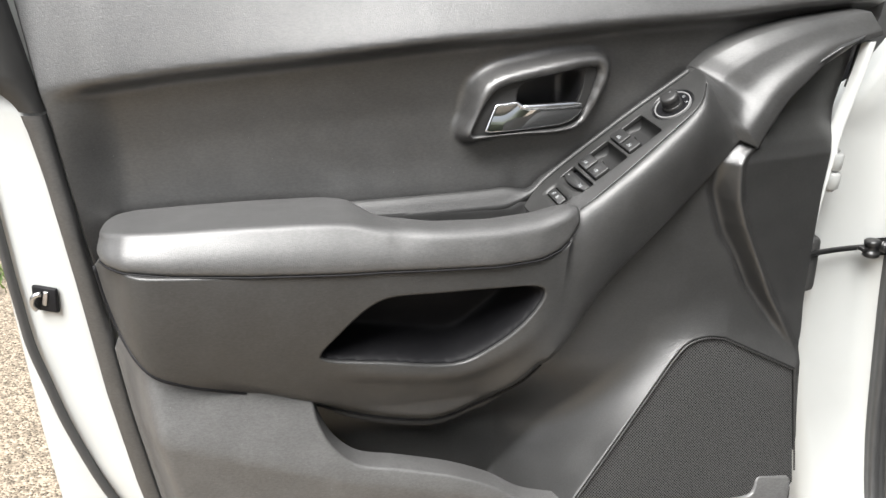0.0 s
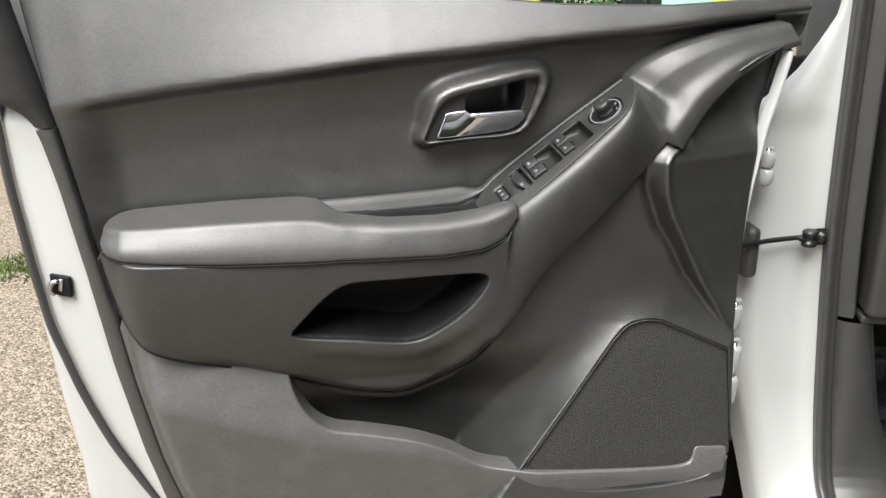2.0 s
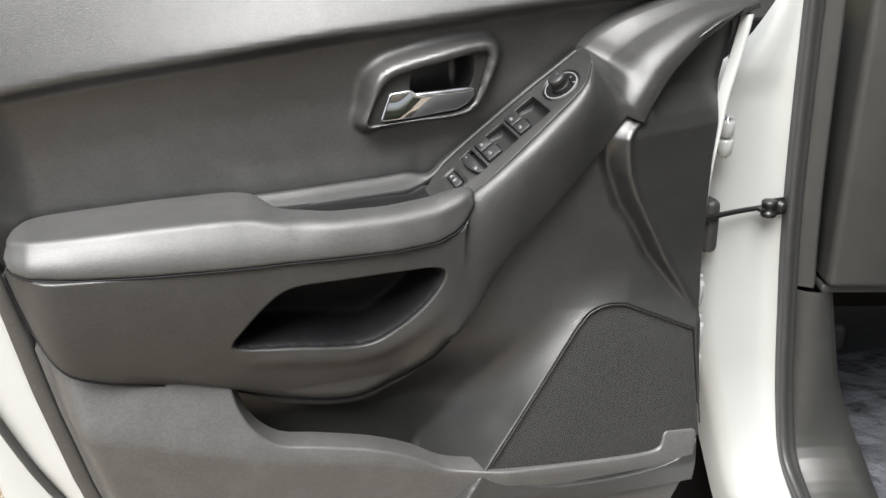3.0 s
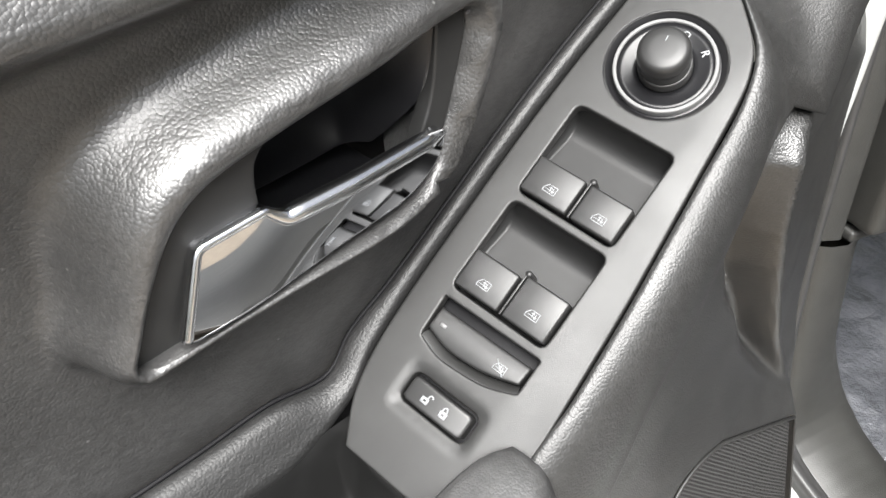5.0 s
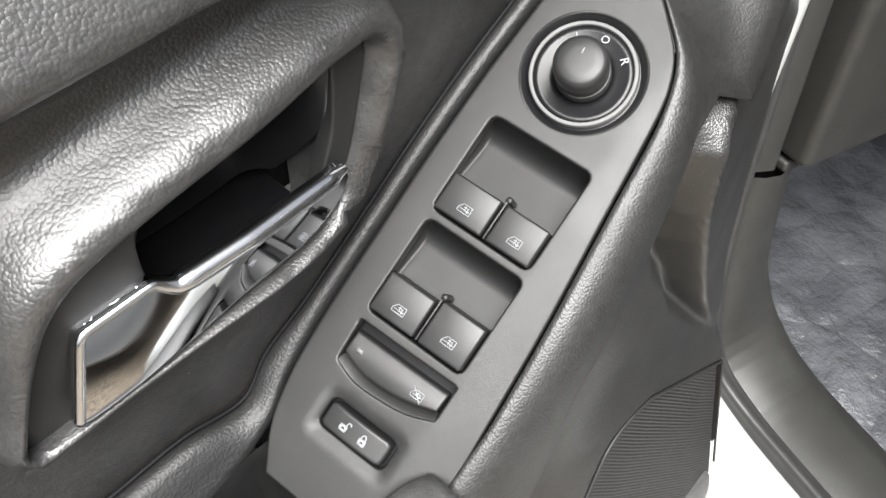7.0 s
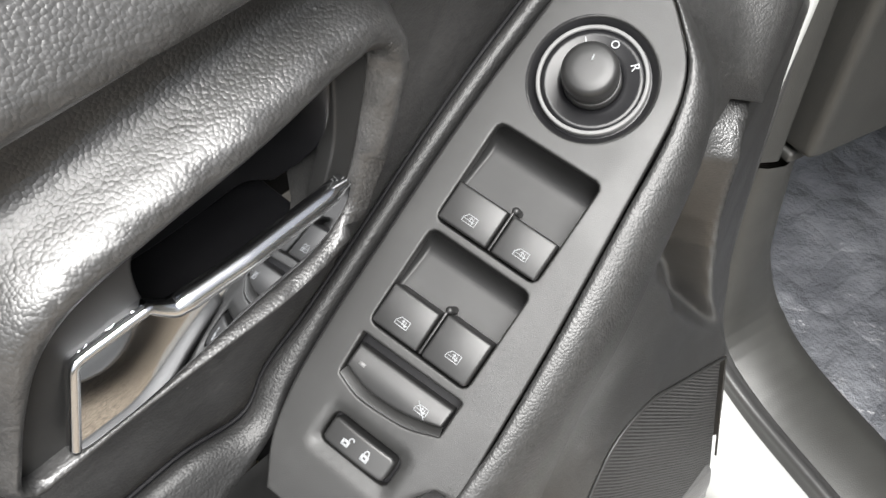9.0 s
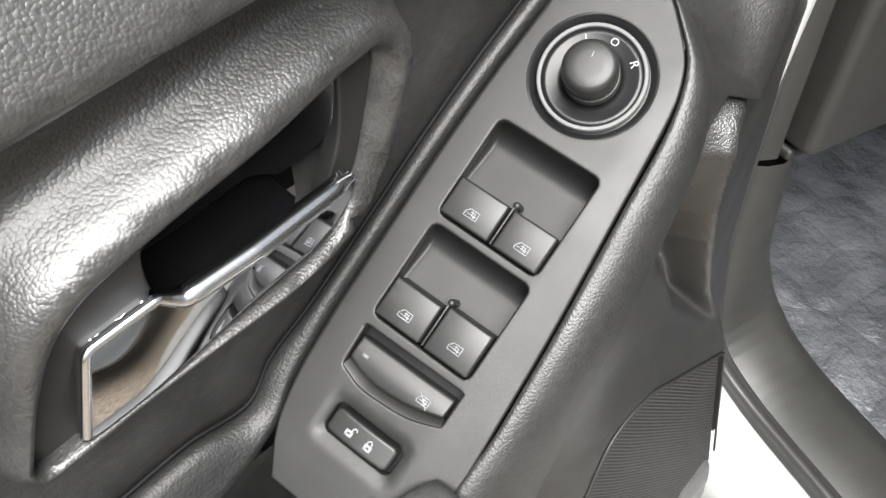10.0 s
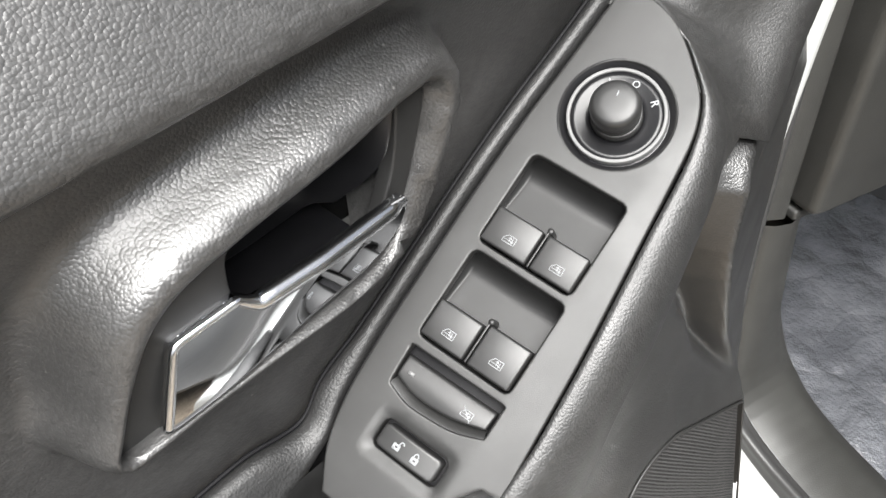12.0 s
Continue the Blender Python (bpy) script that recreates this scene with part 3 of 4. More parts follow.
# pull cup behind the grab bar
def make_cup():
    rings = []
    for x in np.concatenate([np.arange(0.055, 0.268, 0.006), np.arange(0.270, 0.290, 0.0015), np.arange(0.292, 0.322, 0.006)]):
        s = float(sstep(0.055, 0.09, x) * (1 - sstep(0.274, 0.284, x)))
        zf = 0.998 - 0.03 * s
        back = 0.9115
        top = 1.011 + 0.006 * float(sstep(0.255, 0.276, x))
        rings.append([(x, back, top), (x, back - 0.003, top - 0.006), (x, back - 0.006, zf + 0.012), (x, back - 0.012, zf + 0.003), (x, back - 0.02, zf), (x, 0.862, zf), (x, 0.852, zf + 0.004), (x, 0.846, 1.02)])
    return loft(rings)


part("pull_cup", make_cup(), CUP, door, "smooth black pull cup behind the grab bar")
# dark block added to stop light showing through at the pad's front end
part("pad_gap_blocker", block((0.040, 0.034, 0.040), 0.004, pose(0.314, 0.862, 0.986)), VOID, door)

# grained border along the pull cup and the plate
def border_rows():
    """Cross-sections of the border, from the panel side over its crown to the cup or the plate."""
    rows = []
    for x, z in ((0.050, 1.0225), (0.085, 1.0238), (0.13, 1.0252), (0.18, 1.0270), (0.225, 1.0288), (0.258, 1.0312)):
        far = 0.004 * float(1 - sstep(0.05, 0.11, x))
        sec = ((0.934, -0.010), (0.9290, -0.001), (0.9260, 0.0020), (0.9225, 0.0023), (0.9190, -0.0003), (0.9150, -0.0075), (0.9115, -0.0145), (0.9100, -0.0170), (0.9108, -0.0210))
        rows.append([c for y, h in sec for c in (x, y + far * 0.5, z + h)])
    for a, b in PLATE_LEFT[1:]:
        w = 0.0085 + 0.006 * float(1 - sstep(-0.098, -0.03, a))
        sec = ((-w - 0.002, -0.010), (-w - 0.0008, -0.003), (-w, -0.0006), (-w + 0.0014, 0.0009), (-0.62 * w, 0.0014), (-0.36 * w, 0.0008), (-0.0024, 0.0001), (-0.0013, -0.0012), (-0.0013, -0.0055))
        rows.append([c for db, h in sec for c in on_plate(a, b + db, h)])
    return [np.array(r).reshape(9, 3) for r in spline(rows, 0.012)]


crown = [tuple(r[1]) for r in border_rows()]
part("border_joint", joint([(p[0], p[1] + 0.0006, p[2] + 0.0008) for p in crown], 0.0011), VOID, door, "dark joint above the border")
part("trim_border", loft(border_rows()), LEATHER, door, "leather-grained border along the pull cup and switch plate")

# ---- door: carrier under the armrest and its bolster up to the front corner ----
SHELL_END = [(0.285, 0.830), (0.300, 0.990)]
RIDGE = lerp_table([(0.12, 0.800), (0.20, 0.8030), (0.24, 0.8058), (0.27, 0.8090), (0.285, 0.8113), (0.30, 0.8142), (0.31, 0.8163), (0.32, 0.8187)])


def carrier_height(x, z):
    """The front of the shell: it leans back towards its foot and its rear end, and rolls under at its lower edge."""
    pts = np.stack([x, z], 1)
    d2 = dist(LOW_XZ, pts)
    y = RIDGE(x) + 0.052 * np.clip((0.985 - z) / 0.2, 0, 1) ** 2 * (1 - 0.75 * sstep(0.20, 0.30, x))
    y = y + 0.06 * (1 - sstep(-0.215, -0.14, x)) ** 2
    y = y - 0.006 * np.exp(-((dist(POCKET, pts, True) - 0.016) / 0.014) ** 2) * (1 - sstep(0.84, 0.93, z)) * sstep(0.0, 0.10, x)
    y = y + 0.018 * (1 - sstep(0.0, 0.024, d2)) ** 1.5 * sstep(-0.15, 0.02, x)
    return -y


LOW_XZ = spline(LOWER_CURVE, 0.006)


def on_edge(a, b):
    return on_plate(a, b + 0.0005, float(plate_drop(a, b)) - 0.0002)


def bolster_row(top, foot, bulge, push, steps):
    """A section of the roll from the switch plate over its crown to its lower edge, which turns back."""
    p0, p3 = Vector(top), Vector(foot)
    p1 = p0 + PV * bulge + PN * 0.001
    p2 = p3 + (p0 - p3) * 0.22 + Vector((0.3 * push, -push, 0))
    row = [p0 - PV * 0.0002 - PN * 0.006]
    for q in steps:
        row.append(p0 * (1 - q) ** 3 + p1 * 3 * q * (1 - q) ** 2 + p2 * 3 * q * q * (1 - q) + p3 * q ** 3)
    return [c for v in row + [p3 + Vector((0.0005, 0.004, -0.0015)), p3 + Vector((0.001, 0.030, 0.004))] for c in v]


def lip_row(top, foot, relief=1.0):
    """A section at the front corner: a shoulder below the seam, a valley, and a proud lip above the lower edge."""
    p0, p3 = Vector(top), Vector(foot)
    row = [p0 + Vector((-0.004, 0.040, 0.004))]
    for q in np.linspace(0, 1, 34):
        c = p0.lerp(p3, q)
        c.y = p0.y + (p3.y - p0.y) * (relief * float(np.interp(q, np.linspace(0, 1, 201), LIP_UP)) + (1 - relief) * min(1.0, q / 0.8))
        row.append(c)
    return [c for v in row + [p3 + Vector((0.0005, 0.003, -0.001)), p3 + Vector((0.0, 0.03, 0.006))] for c in v]


def rounded_table(at, up):
    """A table on 0 to 1, smoothed."""
    fine = np.interp(np.linspace(0, 1, 201), at, up)
    k = np.hanning(15)[1:-1]
    return np.convolve(np.pad(fine, 6, "reflect", reflect_type="odd"), k / k.sum(), "valid")


LIP_UP = rounded_table([0, 0.08, 0.16, 0.26, 0.50, 0.57, 0.63, 0.71, 0.77, 0.88, 1.0], [0, 0.17, 0.32, 0.46, 0.64, 0.71, 0.80, 0.94, 1.0, 1.02, 1.0])


def make_bolster():
    """The grained roll beside the switch plate, from the armrest's front end to the corner of the door."""
    even = np.linspace(0, 1, 34)
    rows = []
    for (x1, z1), (x0, z0) in (((0.288, 0.984), (0.273, 0.818)), ((0.294, 0.987), (0.279, 0.825)), (SHELL_END[1], SHELL_END[0]), ((0.308, 0.9990), (0.304, 0.855))):
        xs, zs = x1 + (x0 - x1) * even, z1 + (z0 - z1) * even
        ys = -carrier_height(xs, zs) - 0.0002
        line = [(xs[0], ys[0] + 0.006, zs[0] + 0.001)] + list(zip(xs, ys, zs)) + [(xs[-1], ys[-1] + 0.005, zs[-1] - 0.001), (xs[-1], ys[-1] + 0.03, zs[-1])]
        rows.append([float(c) for p in line for c in p])
    for a, b, foot, bulge, push in ((-0.084, 0.0459, (0.3400, 0.8370, 0.9010), 0.021, 0.025), (-0.040, 0.0440, (0.3800, 0.8380, 0.9500), 0.024, 0.015), (0.0, 0.0413, (0.4120, 0.8400, 0.9810), 0.028, 0.006),
                                    (0.030, 0.0385, (0.4400, 0.8430, 1.0075), 0.029, 0.006), (0.060, 0.0355, (0.4680, 0.8500, 1.0310), 0.028, 0.006), (0.100, 0.0312, (0.4960, 0.8560, 1.0570), 0.024, 0.005),
                                    (0.122, 0.0235, (0.5110, 0.8570, 1.0760), 0.018, 0.004), (0.134, 0.0125, (0.5210, 0.8575, 1.0880), 0.012, 0.003), (0.1415, 0.0043, (0.5270, 0.8575, 1.0950), 0.008, 0.002)):
        rows.append(bolster_row(on_edge(a, b), foot, bulge, push, even if a < 0.11 else even ** 0.9))
    low = np.array(spline(rows, 0.03))
    ease = np.repeat(np.clip((np.arange(low.shape[1] // 3) - 1) / 6, 0, 1), 3)
    for _ in range(24):
        low[6:26] += 0.25 * ease * (low[5:25] - 2 * low[6:26] + low[7:27])
    rows = []
    for top, foot in ((on_edge(0.1435, 0.0005), (0.5465, 0.8490, 1.0858)), (on_edge(0.1525, -0.018), (0.5557, 0.8510, 1.1015)), (on_edge(0.1545, -0.036), (0.5710, 0.8554, 1.1222)),
                      ((0.5087, 0.905, 1.1893), (0.5856, 0.8580, 1.1410)), ((0.5357, 0.898, 1.2050), (0.6030, 0.8610, 1.1570)), ((0.5730, 0.895, 1.2175), (0.6270, 0.8660, 1.1770)),
                      ((0.6120, 0.895, 1.2258), (0.6520, 0.8720, 1.1920)), ((0.6615, 0.898, 1.2320), (0.6870, 0.8800, 1.2030)), ((0.7060, 0.900, 1.2365), (0.7190, 0.8880, 1.2100))):
        rows.append(lip_row(top, foot, 1 - 0.7 * float(sstep(0.56, 0.68, top[0]))))
    high = spline(rows, 0.02)
    return loft([np.array(r).reshape(-1, 3) for r in list(low) + list(high)])


part("bolster", make_bolster(), SHELL, door, "leather-grained roll beside the switch plate")
CARRIER = np.concatenate([LOW_XZ[:-1], resample(SHELL_END, 0.005)[:-1],
                          spline([(0.300, 0.990), (0.285, 0.983), (0.27, 0.9805), (0.22, 0.979), (0.085, 0.983), (-0.118, 0.990), (-0.17, 0.994), (-0.214, 1.0)], 0.008)[:-1]])
part("armrest_shell", panel(CARRIER, carrier_height, 0.004, [POCKET], 0.0030, 0.004, plain=resample(SHELL_END, 0.005)), SHELL, door, "dark moulded armrest shell with a small pocket")


low_y = -carrier_height(LOW_XZ[:, 0], LOW_XZ[:, 1])
part("shell_joint", joint([(p[0], y + 0.0010, p[1]) for p, y in zip(LOW_XZ, low_y)], 0.0022), VOID, door, "dark joint below the armrest shell")


def pocket_edge():
    """The grey edge that follows the foot of the shell above the map pocket."""
    rings = []
    for p, y in zip(LOW_XZ, low_y):
        k = float(sstep(-0.01, 0.06, p[0]) * (1 - sstep(0.22, 0.285, p[0])))
        drop = 0.003 + 0.010 * k
        rings.append([(p[0], y + 0.020, p[1] + 0.004), (p[0], y + 0.010, p[1] - 0.001), (p[0], y + 0.0075, p[1] - 0.5 * drop), (p[0], y + 0.0085, p[1] - drop), (p[0], y + 0.012, p[1] - drop - 0.0015), (p[0], y + 0.03, p[1] - drop + 0.001)])
    return loft(rings)


part("pocket_edge", pocket_edge(), SHELL, door, "grey edge above the map pocket")


def pocket_height(x, z):
    d = dist(POCKET, np.stack([x, z], 1), True)
    return carrier_height(x, z) - 0.004 - 0.070 * sstep(0.0, 0.020, d)


# the pocket's inside is coloured near-black in place of its shade
part("door_pocket", panel(inset(POCKET, -0.002), pocket_height, 0.004, [], 0.001, 0.004), VOID, door, "deep pocket below the armrest, its shade put into a near-black colour")

# ---- door: inner panel, speaker, map pocket ----
RIB_X = lerp_table([(0.80, 0.646), (0.812, 0.640), (0.8477, 0.619), (0.8935, 0.591), (0.9465, 0.5635), (0.9892, 0.541), (1.0213, 0.529), (1.0444, 0.5255), (1.0673, 0.5243), (1.0776, 0.532), (1.086, 0.545), (1.1015, 0.556), (1.122, 0.571), (1.141, 0.585), (1.21, 0.70)])
RIB_Y = lerp_table([(0.812, 0.852), (0.8477, 0.852), (0.8935, 0.850), (0.9465, 0.847), (0.9892, 0.8436), (1.0213, 0.843), (1.0673, 0.843), (1.086, 0.8490), (1.122, 0.866), (1.157, 0.876), (1.192, 0.886), (1.21, 0.896)])


# the raised pod round the loudspeaker runs on below the map pocket's edge
POD = np.array([(0.24, 0.532), (0.320, 0.634)] + [tuple(p) for p in SPEAKER if p[1] > 0.66] + [(0.64, 0.53)])


def inner_height(x, z):
    pts = np.stack([x, z], 1)
    ds = np.where(inside(POD, pts), 0.0, dist(POD, pts, True))
    rim = 0.808 + 0.19 * np.clip(z - 0.64, -0.05, 0.2)
    far = np.interp(x, [0.25, 0.34, 0.42, 0.50, 0.54], [0.925, 0.898, 0.880, 0.868, 0.855])
    far = far + (0.862 - far) * sstep(0.70, 0.83, z)
    y = rim + (far - rim) * (1 - (1 - np.clip((ds - 0.003) / 0.055, 0, 1)) ** 2)
    # the scoop beside the rib that ends at the bolster's foot
    xl = np.interp(z, [0.80, 0.845, 0.90, 0.945, 0.972, 1.03, 1.09], [0.641, 0.600, 0.556, 0.533, 0.513, 0.492, 0.486])
    xr = RIB_X(z)
    q = np.clip((x - xl) / np.maximum(xr - xl, 0.002), 0, 1)
    hollow = np.where(q < 0.55, sstep(0.0, 0.55, q), 1 - sstep(0.55, 1.0, q) ** 1.5)
    y = y + 0.022 * hollow * (1 - 0.85 * sstep(1.020, 1.075, z)) * sstep(0.80, 0.90, z)
    past = x - xr
    blend = np.where(past > 0, 1.0, np.exp(np.minimum(past, 0) / 0.011)) * sstep(0.79, 0.83, z)
    y = y + (RIB_Y(z) + 0.004 * sstep(0.0, 0.011, past) + 0.24 * np.clip(x - np.minimum(xr, RIB_X(np.minimum(z, 1.06))), 0, 0.2) * sstep(0.80, 0.88, z) * (1 - 0.6 * sstep(1.10, 1.20, z)) + 0.010 * sstep(1.082, 1.096, z) * (1 - sstep(0.545, 0.570, x)) - y) * blend
    return -y


INNER = resample([(-0.01, 0.56), (0.630, 0.56), (0.638, 0.66), (0.649, 0.79), (0.653, 0.85), (0.658, 0.91), (0.664, 1.01), (0.669, 1.05), (0.674, 1.10), (0.685, 1.15), (0.694, 1.19), (0.700, 1.214), (0.65, 1.200), (0.60, 1.170), (0.562, 1.124), (0.530, 1.100), (0.43, 1.020), (0.32, 0.900), (0.22, 0.81), (0.1, 0.82), (-0.01, 0.84)], 0.008, True)
part("inner_panel", panel(INNER, inner_height, 0.003, [inset(SPEAKER, -0.001)], 0.002, 0.02), INNERBLACK, door, "black inner door panel round the loudspeaker")
part("speaker_grille", panel(SPEAKER, lambda x, z: inner_height(x, z) - 0.0030 + 0.003 * sstep(0, 0.05, dist(SPEAKER, np.stack([x, z], 1), True)), 0.007, [], 0.002, 0.006), MESH, door, "black perforated loudspeaker grille")

rim_line = [p for p in SPEAKER if p[1] > 0.645]
rim_xz = resample(rim_line, 0.006)
rim_y = -inner_height(rim_xz[:, 0], rim_xz[:, 1])
part("grille_border", sweep([(p[0], y - 0.0005, p[1]) for p, y in zip(rim_xz, rim_y)], ellipse(0.0012, 0.0012, 8), (0, -1, 0)), SATIN, door, "thin black border of the loudspeaker grille")

FOLD = lerp_table([(-0.25, 0.80), (-0.185, 0.79), (-0.09, 0.755), (0.04, 0.705), (0.185, 0.67), (0.266, 0.640), (0.40, 0.618), (0.65, 0.61)])


def lower_height(x, z):
    tt = z - FOLD(x)
    y = 0.816 - 0.016 * sstep(0.25, 0.36, x) + 0.36 * np.clip(np.sqrt(np.clip(tt, 0, 1) ** 2 + 0.014 ** 2) - 0.014, 0, 0.09)
    y = y + 0.13 * np.clip(-tt, 0, 1)
    y = y + (0.897 - y) * (1 - sstep(0.0, 0.055, x - REAR_EDGE(z))) ** 1.5
    return -y


low_side = [(float(REAR_EDGE(z)), z) for z in np.arange(0.42, 0.888, 0.03)]
LOWP = np.concatenate([resample(low_side[::-1] + [(-0.09, 0.40), (0.2, 0.38), (0.56, 0.40), (0.600, 0.50), (0.624, 0.575), (0.634, 0.636), (0.632, 0.641), (0.586, 0.648), (0.582, 0.644), (0.580, 0.629)], 0.006)[:-1], spline(LIP[::-1], 0.007)[:-1],
                       resample([LIP[0], (-0.06, 0.850), (-0.115, 0.872), (-0.150, 0.885), (float(REAR_EDGE(0.886)), 0.886)], 0.008)[:-1]])
part("lower_panel", panel(LOWP, lower_height, 0.006, [], 0.003, 0.03), SILLGREY, door, "dark grey grained lower door panel with a map pocket")

# ---- door: rear edge strip, painted shell, seal, latch ----
WHITE_R = lerp_table([(0.38, -0.13), (0.50, -0.175), (0.582, -0.197), (0.675, -0.216), (0.806, -0.235), (0.951, -0.249), (1.075, -0.263), (1.140, -0.274), (1.156, -0.283), (1.166, -0.294), (1.176, -0.316), (1.30, -0.34)])
WHITE_L = lerp_table([(0.38, -0.12), (0.50, -0.190), (0.593, -0.236), (0.677, -0.272), (0.764, -0.297), (0.863, -0.318), (0.948, -0.325), (1.065, -0.331), (1.175, -0.331), (1.3, -0.345)])
OUTER = lerp_table([(0.3, -0.28), (0.56, -0.326), (0.613, -0.325), (0.723, -0.333), (0.797, -0.336), (0.869, -0.339), (1.119, -0.347), (1.3, -0.36)])
zs = np.linspace(0.36, 1.1435, 41)
part("edge_strip", loft([[(float(REAR_EDGE(z)) - 0.0015, 0.915, z), (float(REAR_EDGE(z)) - 0.003, 0.904, z), (float(REAR_EDGE(z)) - 0.005, 0.9025, z), (0.5 * float(REAR_EDGE(z) + WHITE_R(z)), 0.901, z), (float(WHITE_R(z)) + 0.003, 0.904, z), (float(WHITE_R(z)), 0.912, z)] for z in zs]), FABRIC, door, "black plastic strip along the door edge")
zt = np.concatenate([np.arange(1.146, 1.19, 0.006), np.arange(1.195, 1.42, 0.02)])


def sash_row(z):
    a = float(REAR_EDGE(z)) - 0.0025
    left = max(a - 0.075, float(WHITE_R(z)) + 0.001) if z < 1.178 else a - 0.075
    return [(a + 0.002, 0.915, z), (a - 0.001, 0.904, z), (a + 0.42 * (left - a), 0.902, z), (a + 0.7 * (left - a), 0.906, z), (left, 0.912 + 0.028 * float(sstep(1.16, 1.20, z)), z)]


part("sash_cover", loft([sash_row(z) for z in zt]), SATIN, door, "black window frame cover")
rings = []
for z in np.concatenate([np.arange(0.36, 1.13, 0.015), np.arange(1.132, 1.180, 0.004)]):
    a, b = float(WHITE_R(z)), float(WHITE_L(z))
    b = min(b, a - 0.01)
    top = 0.018 * float(sstep(1.13, 1.172, z)) ** 2
    rings.append([(a + 0.006, 0.918, z)] + [(a + (b - a) * s, 0.915 + 0.020 * s + 0.02 * s ** 3 + top, z) for s in (0.0, 0.15, 0.3, 0.45, 0.6, 0.75, 0.9, 1.0)])
part("door_shell", loft(rings), WHITE, door, "white painted door edge")
seal_path = spline([(float(min(WHITE_L(z), WHITE_R(z) - 0.01)) - 0.002, 0.945, z) for z in np.arange(0.36, 1.31, 0.05)], 0.012)
part("weatherstrip", sweep(seal_path, ellipse(0.0055, 0.007, 10), (0, 1, 0)), RUBBER, door, "black rubber weatherstrip")
rings = []
for z in np.arange(0.30, 1.31, 0.02):
    a, b = float(min(WHITE_L(z), WHITE_R(z) - 0.01)), float(OUTER(z))
    rings.append([(a + 0.003, 0.953, z)] + [(a + (b - a) * s, 0.956 + 0.012 * s, z) for s in (0.1, 0.35, 0.6, 0.85)] + [(b, 0.971, z), (b - 0.003, 0.978, z), (b, 0.99, z), (b + 0.2, 1.01, z)])
part("outer_skin", loft(rings), WHITE, door, "white painted outer door skin")
latch = part("latch", block((0.032, 0.006, 0.030), 0.002, pose(-0.287, 0.9235, 0.929, 0, 4, -24)), VOID, door, "square black latch opening")
part("latch_claw", join(sweep(spline([(-0.298, 0.922, 0.917), (-0.301, 0.919, 0.925), (-0.297, 0.918, 0.935), (-0.290, 0.919, 0.937)], 0.002), ellipse(0.0032, 0.0032, 8), (0, -1, 0)), block((0.006, 0.004, 0.018), 0.001, pose(-0.286, 0.9195, 0.931, 0, 15, -24))), STEEL, latch, "bright steel claw")

# window glass and its rubber
pane = part("window_pane", block((1.0, 0.004, 0.50), 0.001, pose(0.24, 0.985, 1.50)), GLASS, door, "clear door window glass")
pane.visible_shadow = False


# ---- switch plate ----
RC = (0.0978, -0.0042)
ring_hole = np.array([(RC[0] + 0.0252 * math.cos(a), RC[1] + 0.0252 * math.sin(a)) for a in np.linspace(0, 2 * math.pi, 49)[:-1]])
HOLES = [rounded(0.0185, 0.065, -0.0260, 0.0225, 0.003), rounded(-0.0315, 0.0145, -0.0250, 0.0235, 0.003), rounded(-0.0830, -0.0690, -0.0160, 0.0185, 0.003), ring_hole]
LOCKOUT_FOOT = [(-0.0525, 0.0252), (-0.0575, 0.0125), (-0.0592, 0.0), (-0.0594, -0.0125), (-0.0560, -0.0236)]
LOCKOUT = np.concatenate([resample([(-0.0365, -0.0245), (-0.0358, 0.0252)], 0.004)[:-1], resample([(-0.0358, 0.0252), LOCKOUT_FOOT[0]], 0.004)[:-1], spline(LOCKOUT_FOOT, 0.004)[:-1], resample([LOCKOUT_FOOT[-1], (-0.0365, -0.0245)], 0.004)[:-1]])
PRESS_FOOT = [(-0.0490, 0.0238), (-0.0532, 0.010), (-0.0546, 0.0), (-0.0548, -0.010), (-0.0515, -0.0228)]
PRESS = np.concatenate([resample([(-0.0412, -0.0230), (-0.0404, 0.0240)], 0.004)[:-1], resample([(-0.0404, 0.0240), PRESS_FOOT[0]], 0.004)[:-1], spline(PRESS_FOOT, 0.004)[:-1], resample([PRESS_FOOT[-1], (-0.0412, -0.0230)], 0.004)[:-1]])
outline = np.concatenate([spline(PLATE_RIGHT, 0.004)[:-1], resample([PLATE_RIGHT[-1], (-0.100, 0.044), (-0.114, 0.030), PLATE_LEFT[0]], 0.005)[:-1], spline(PLATE_LEFT, 0.004)[:-1], spline([PLATE_LEFT[-1], (0.151, -0.0358), PLATE_RIGHT[0]], 0.004)[:-1]])
outline = inset(outline, 0.0006)
plate = part("switch_plate", panel(outline, lambda a, b: plate_drop(a, b) - 0.20 * np.clip(-0.100 - a, 0, 1) ** 1.5, 0.003, HOLES + [LOCKOUT], 0.0010, 0.004, PLATE), SATIN, door, "satin black switch plate sloping up the armrest")


part("plate_joint", sweep(spline([tuple(on_plate(a, b - 0.0015, -0.0085)) for a, b in PLATE_LEFT[1:]] , 0.006), ellipse(0.006, 0.0025, 10), tuple(PN)), VOID, plate)
part("plate_backing", block((0.215, 0.078, 0.006), 0.002, PM @ pose(-0.0100, -0.006, -0.026)), VOID, plate)


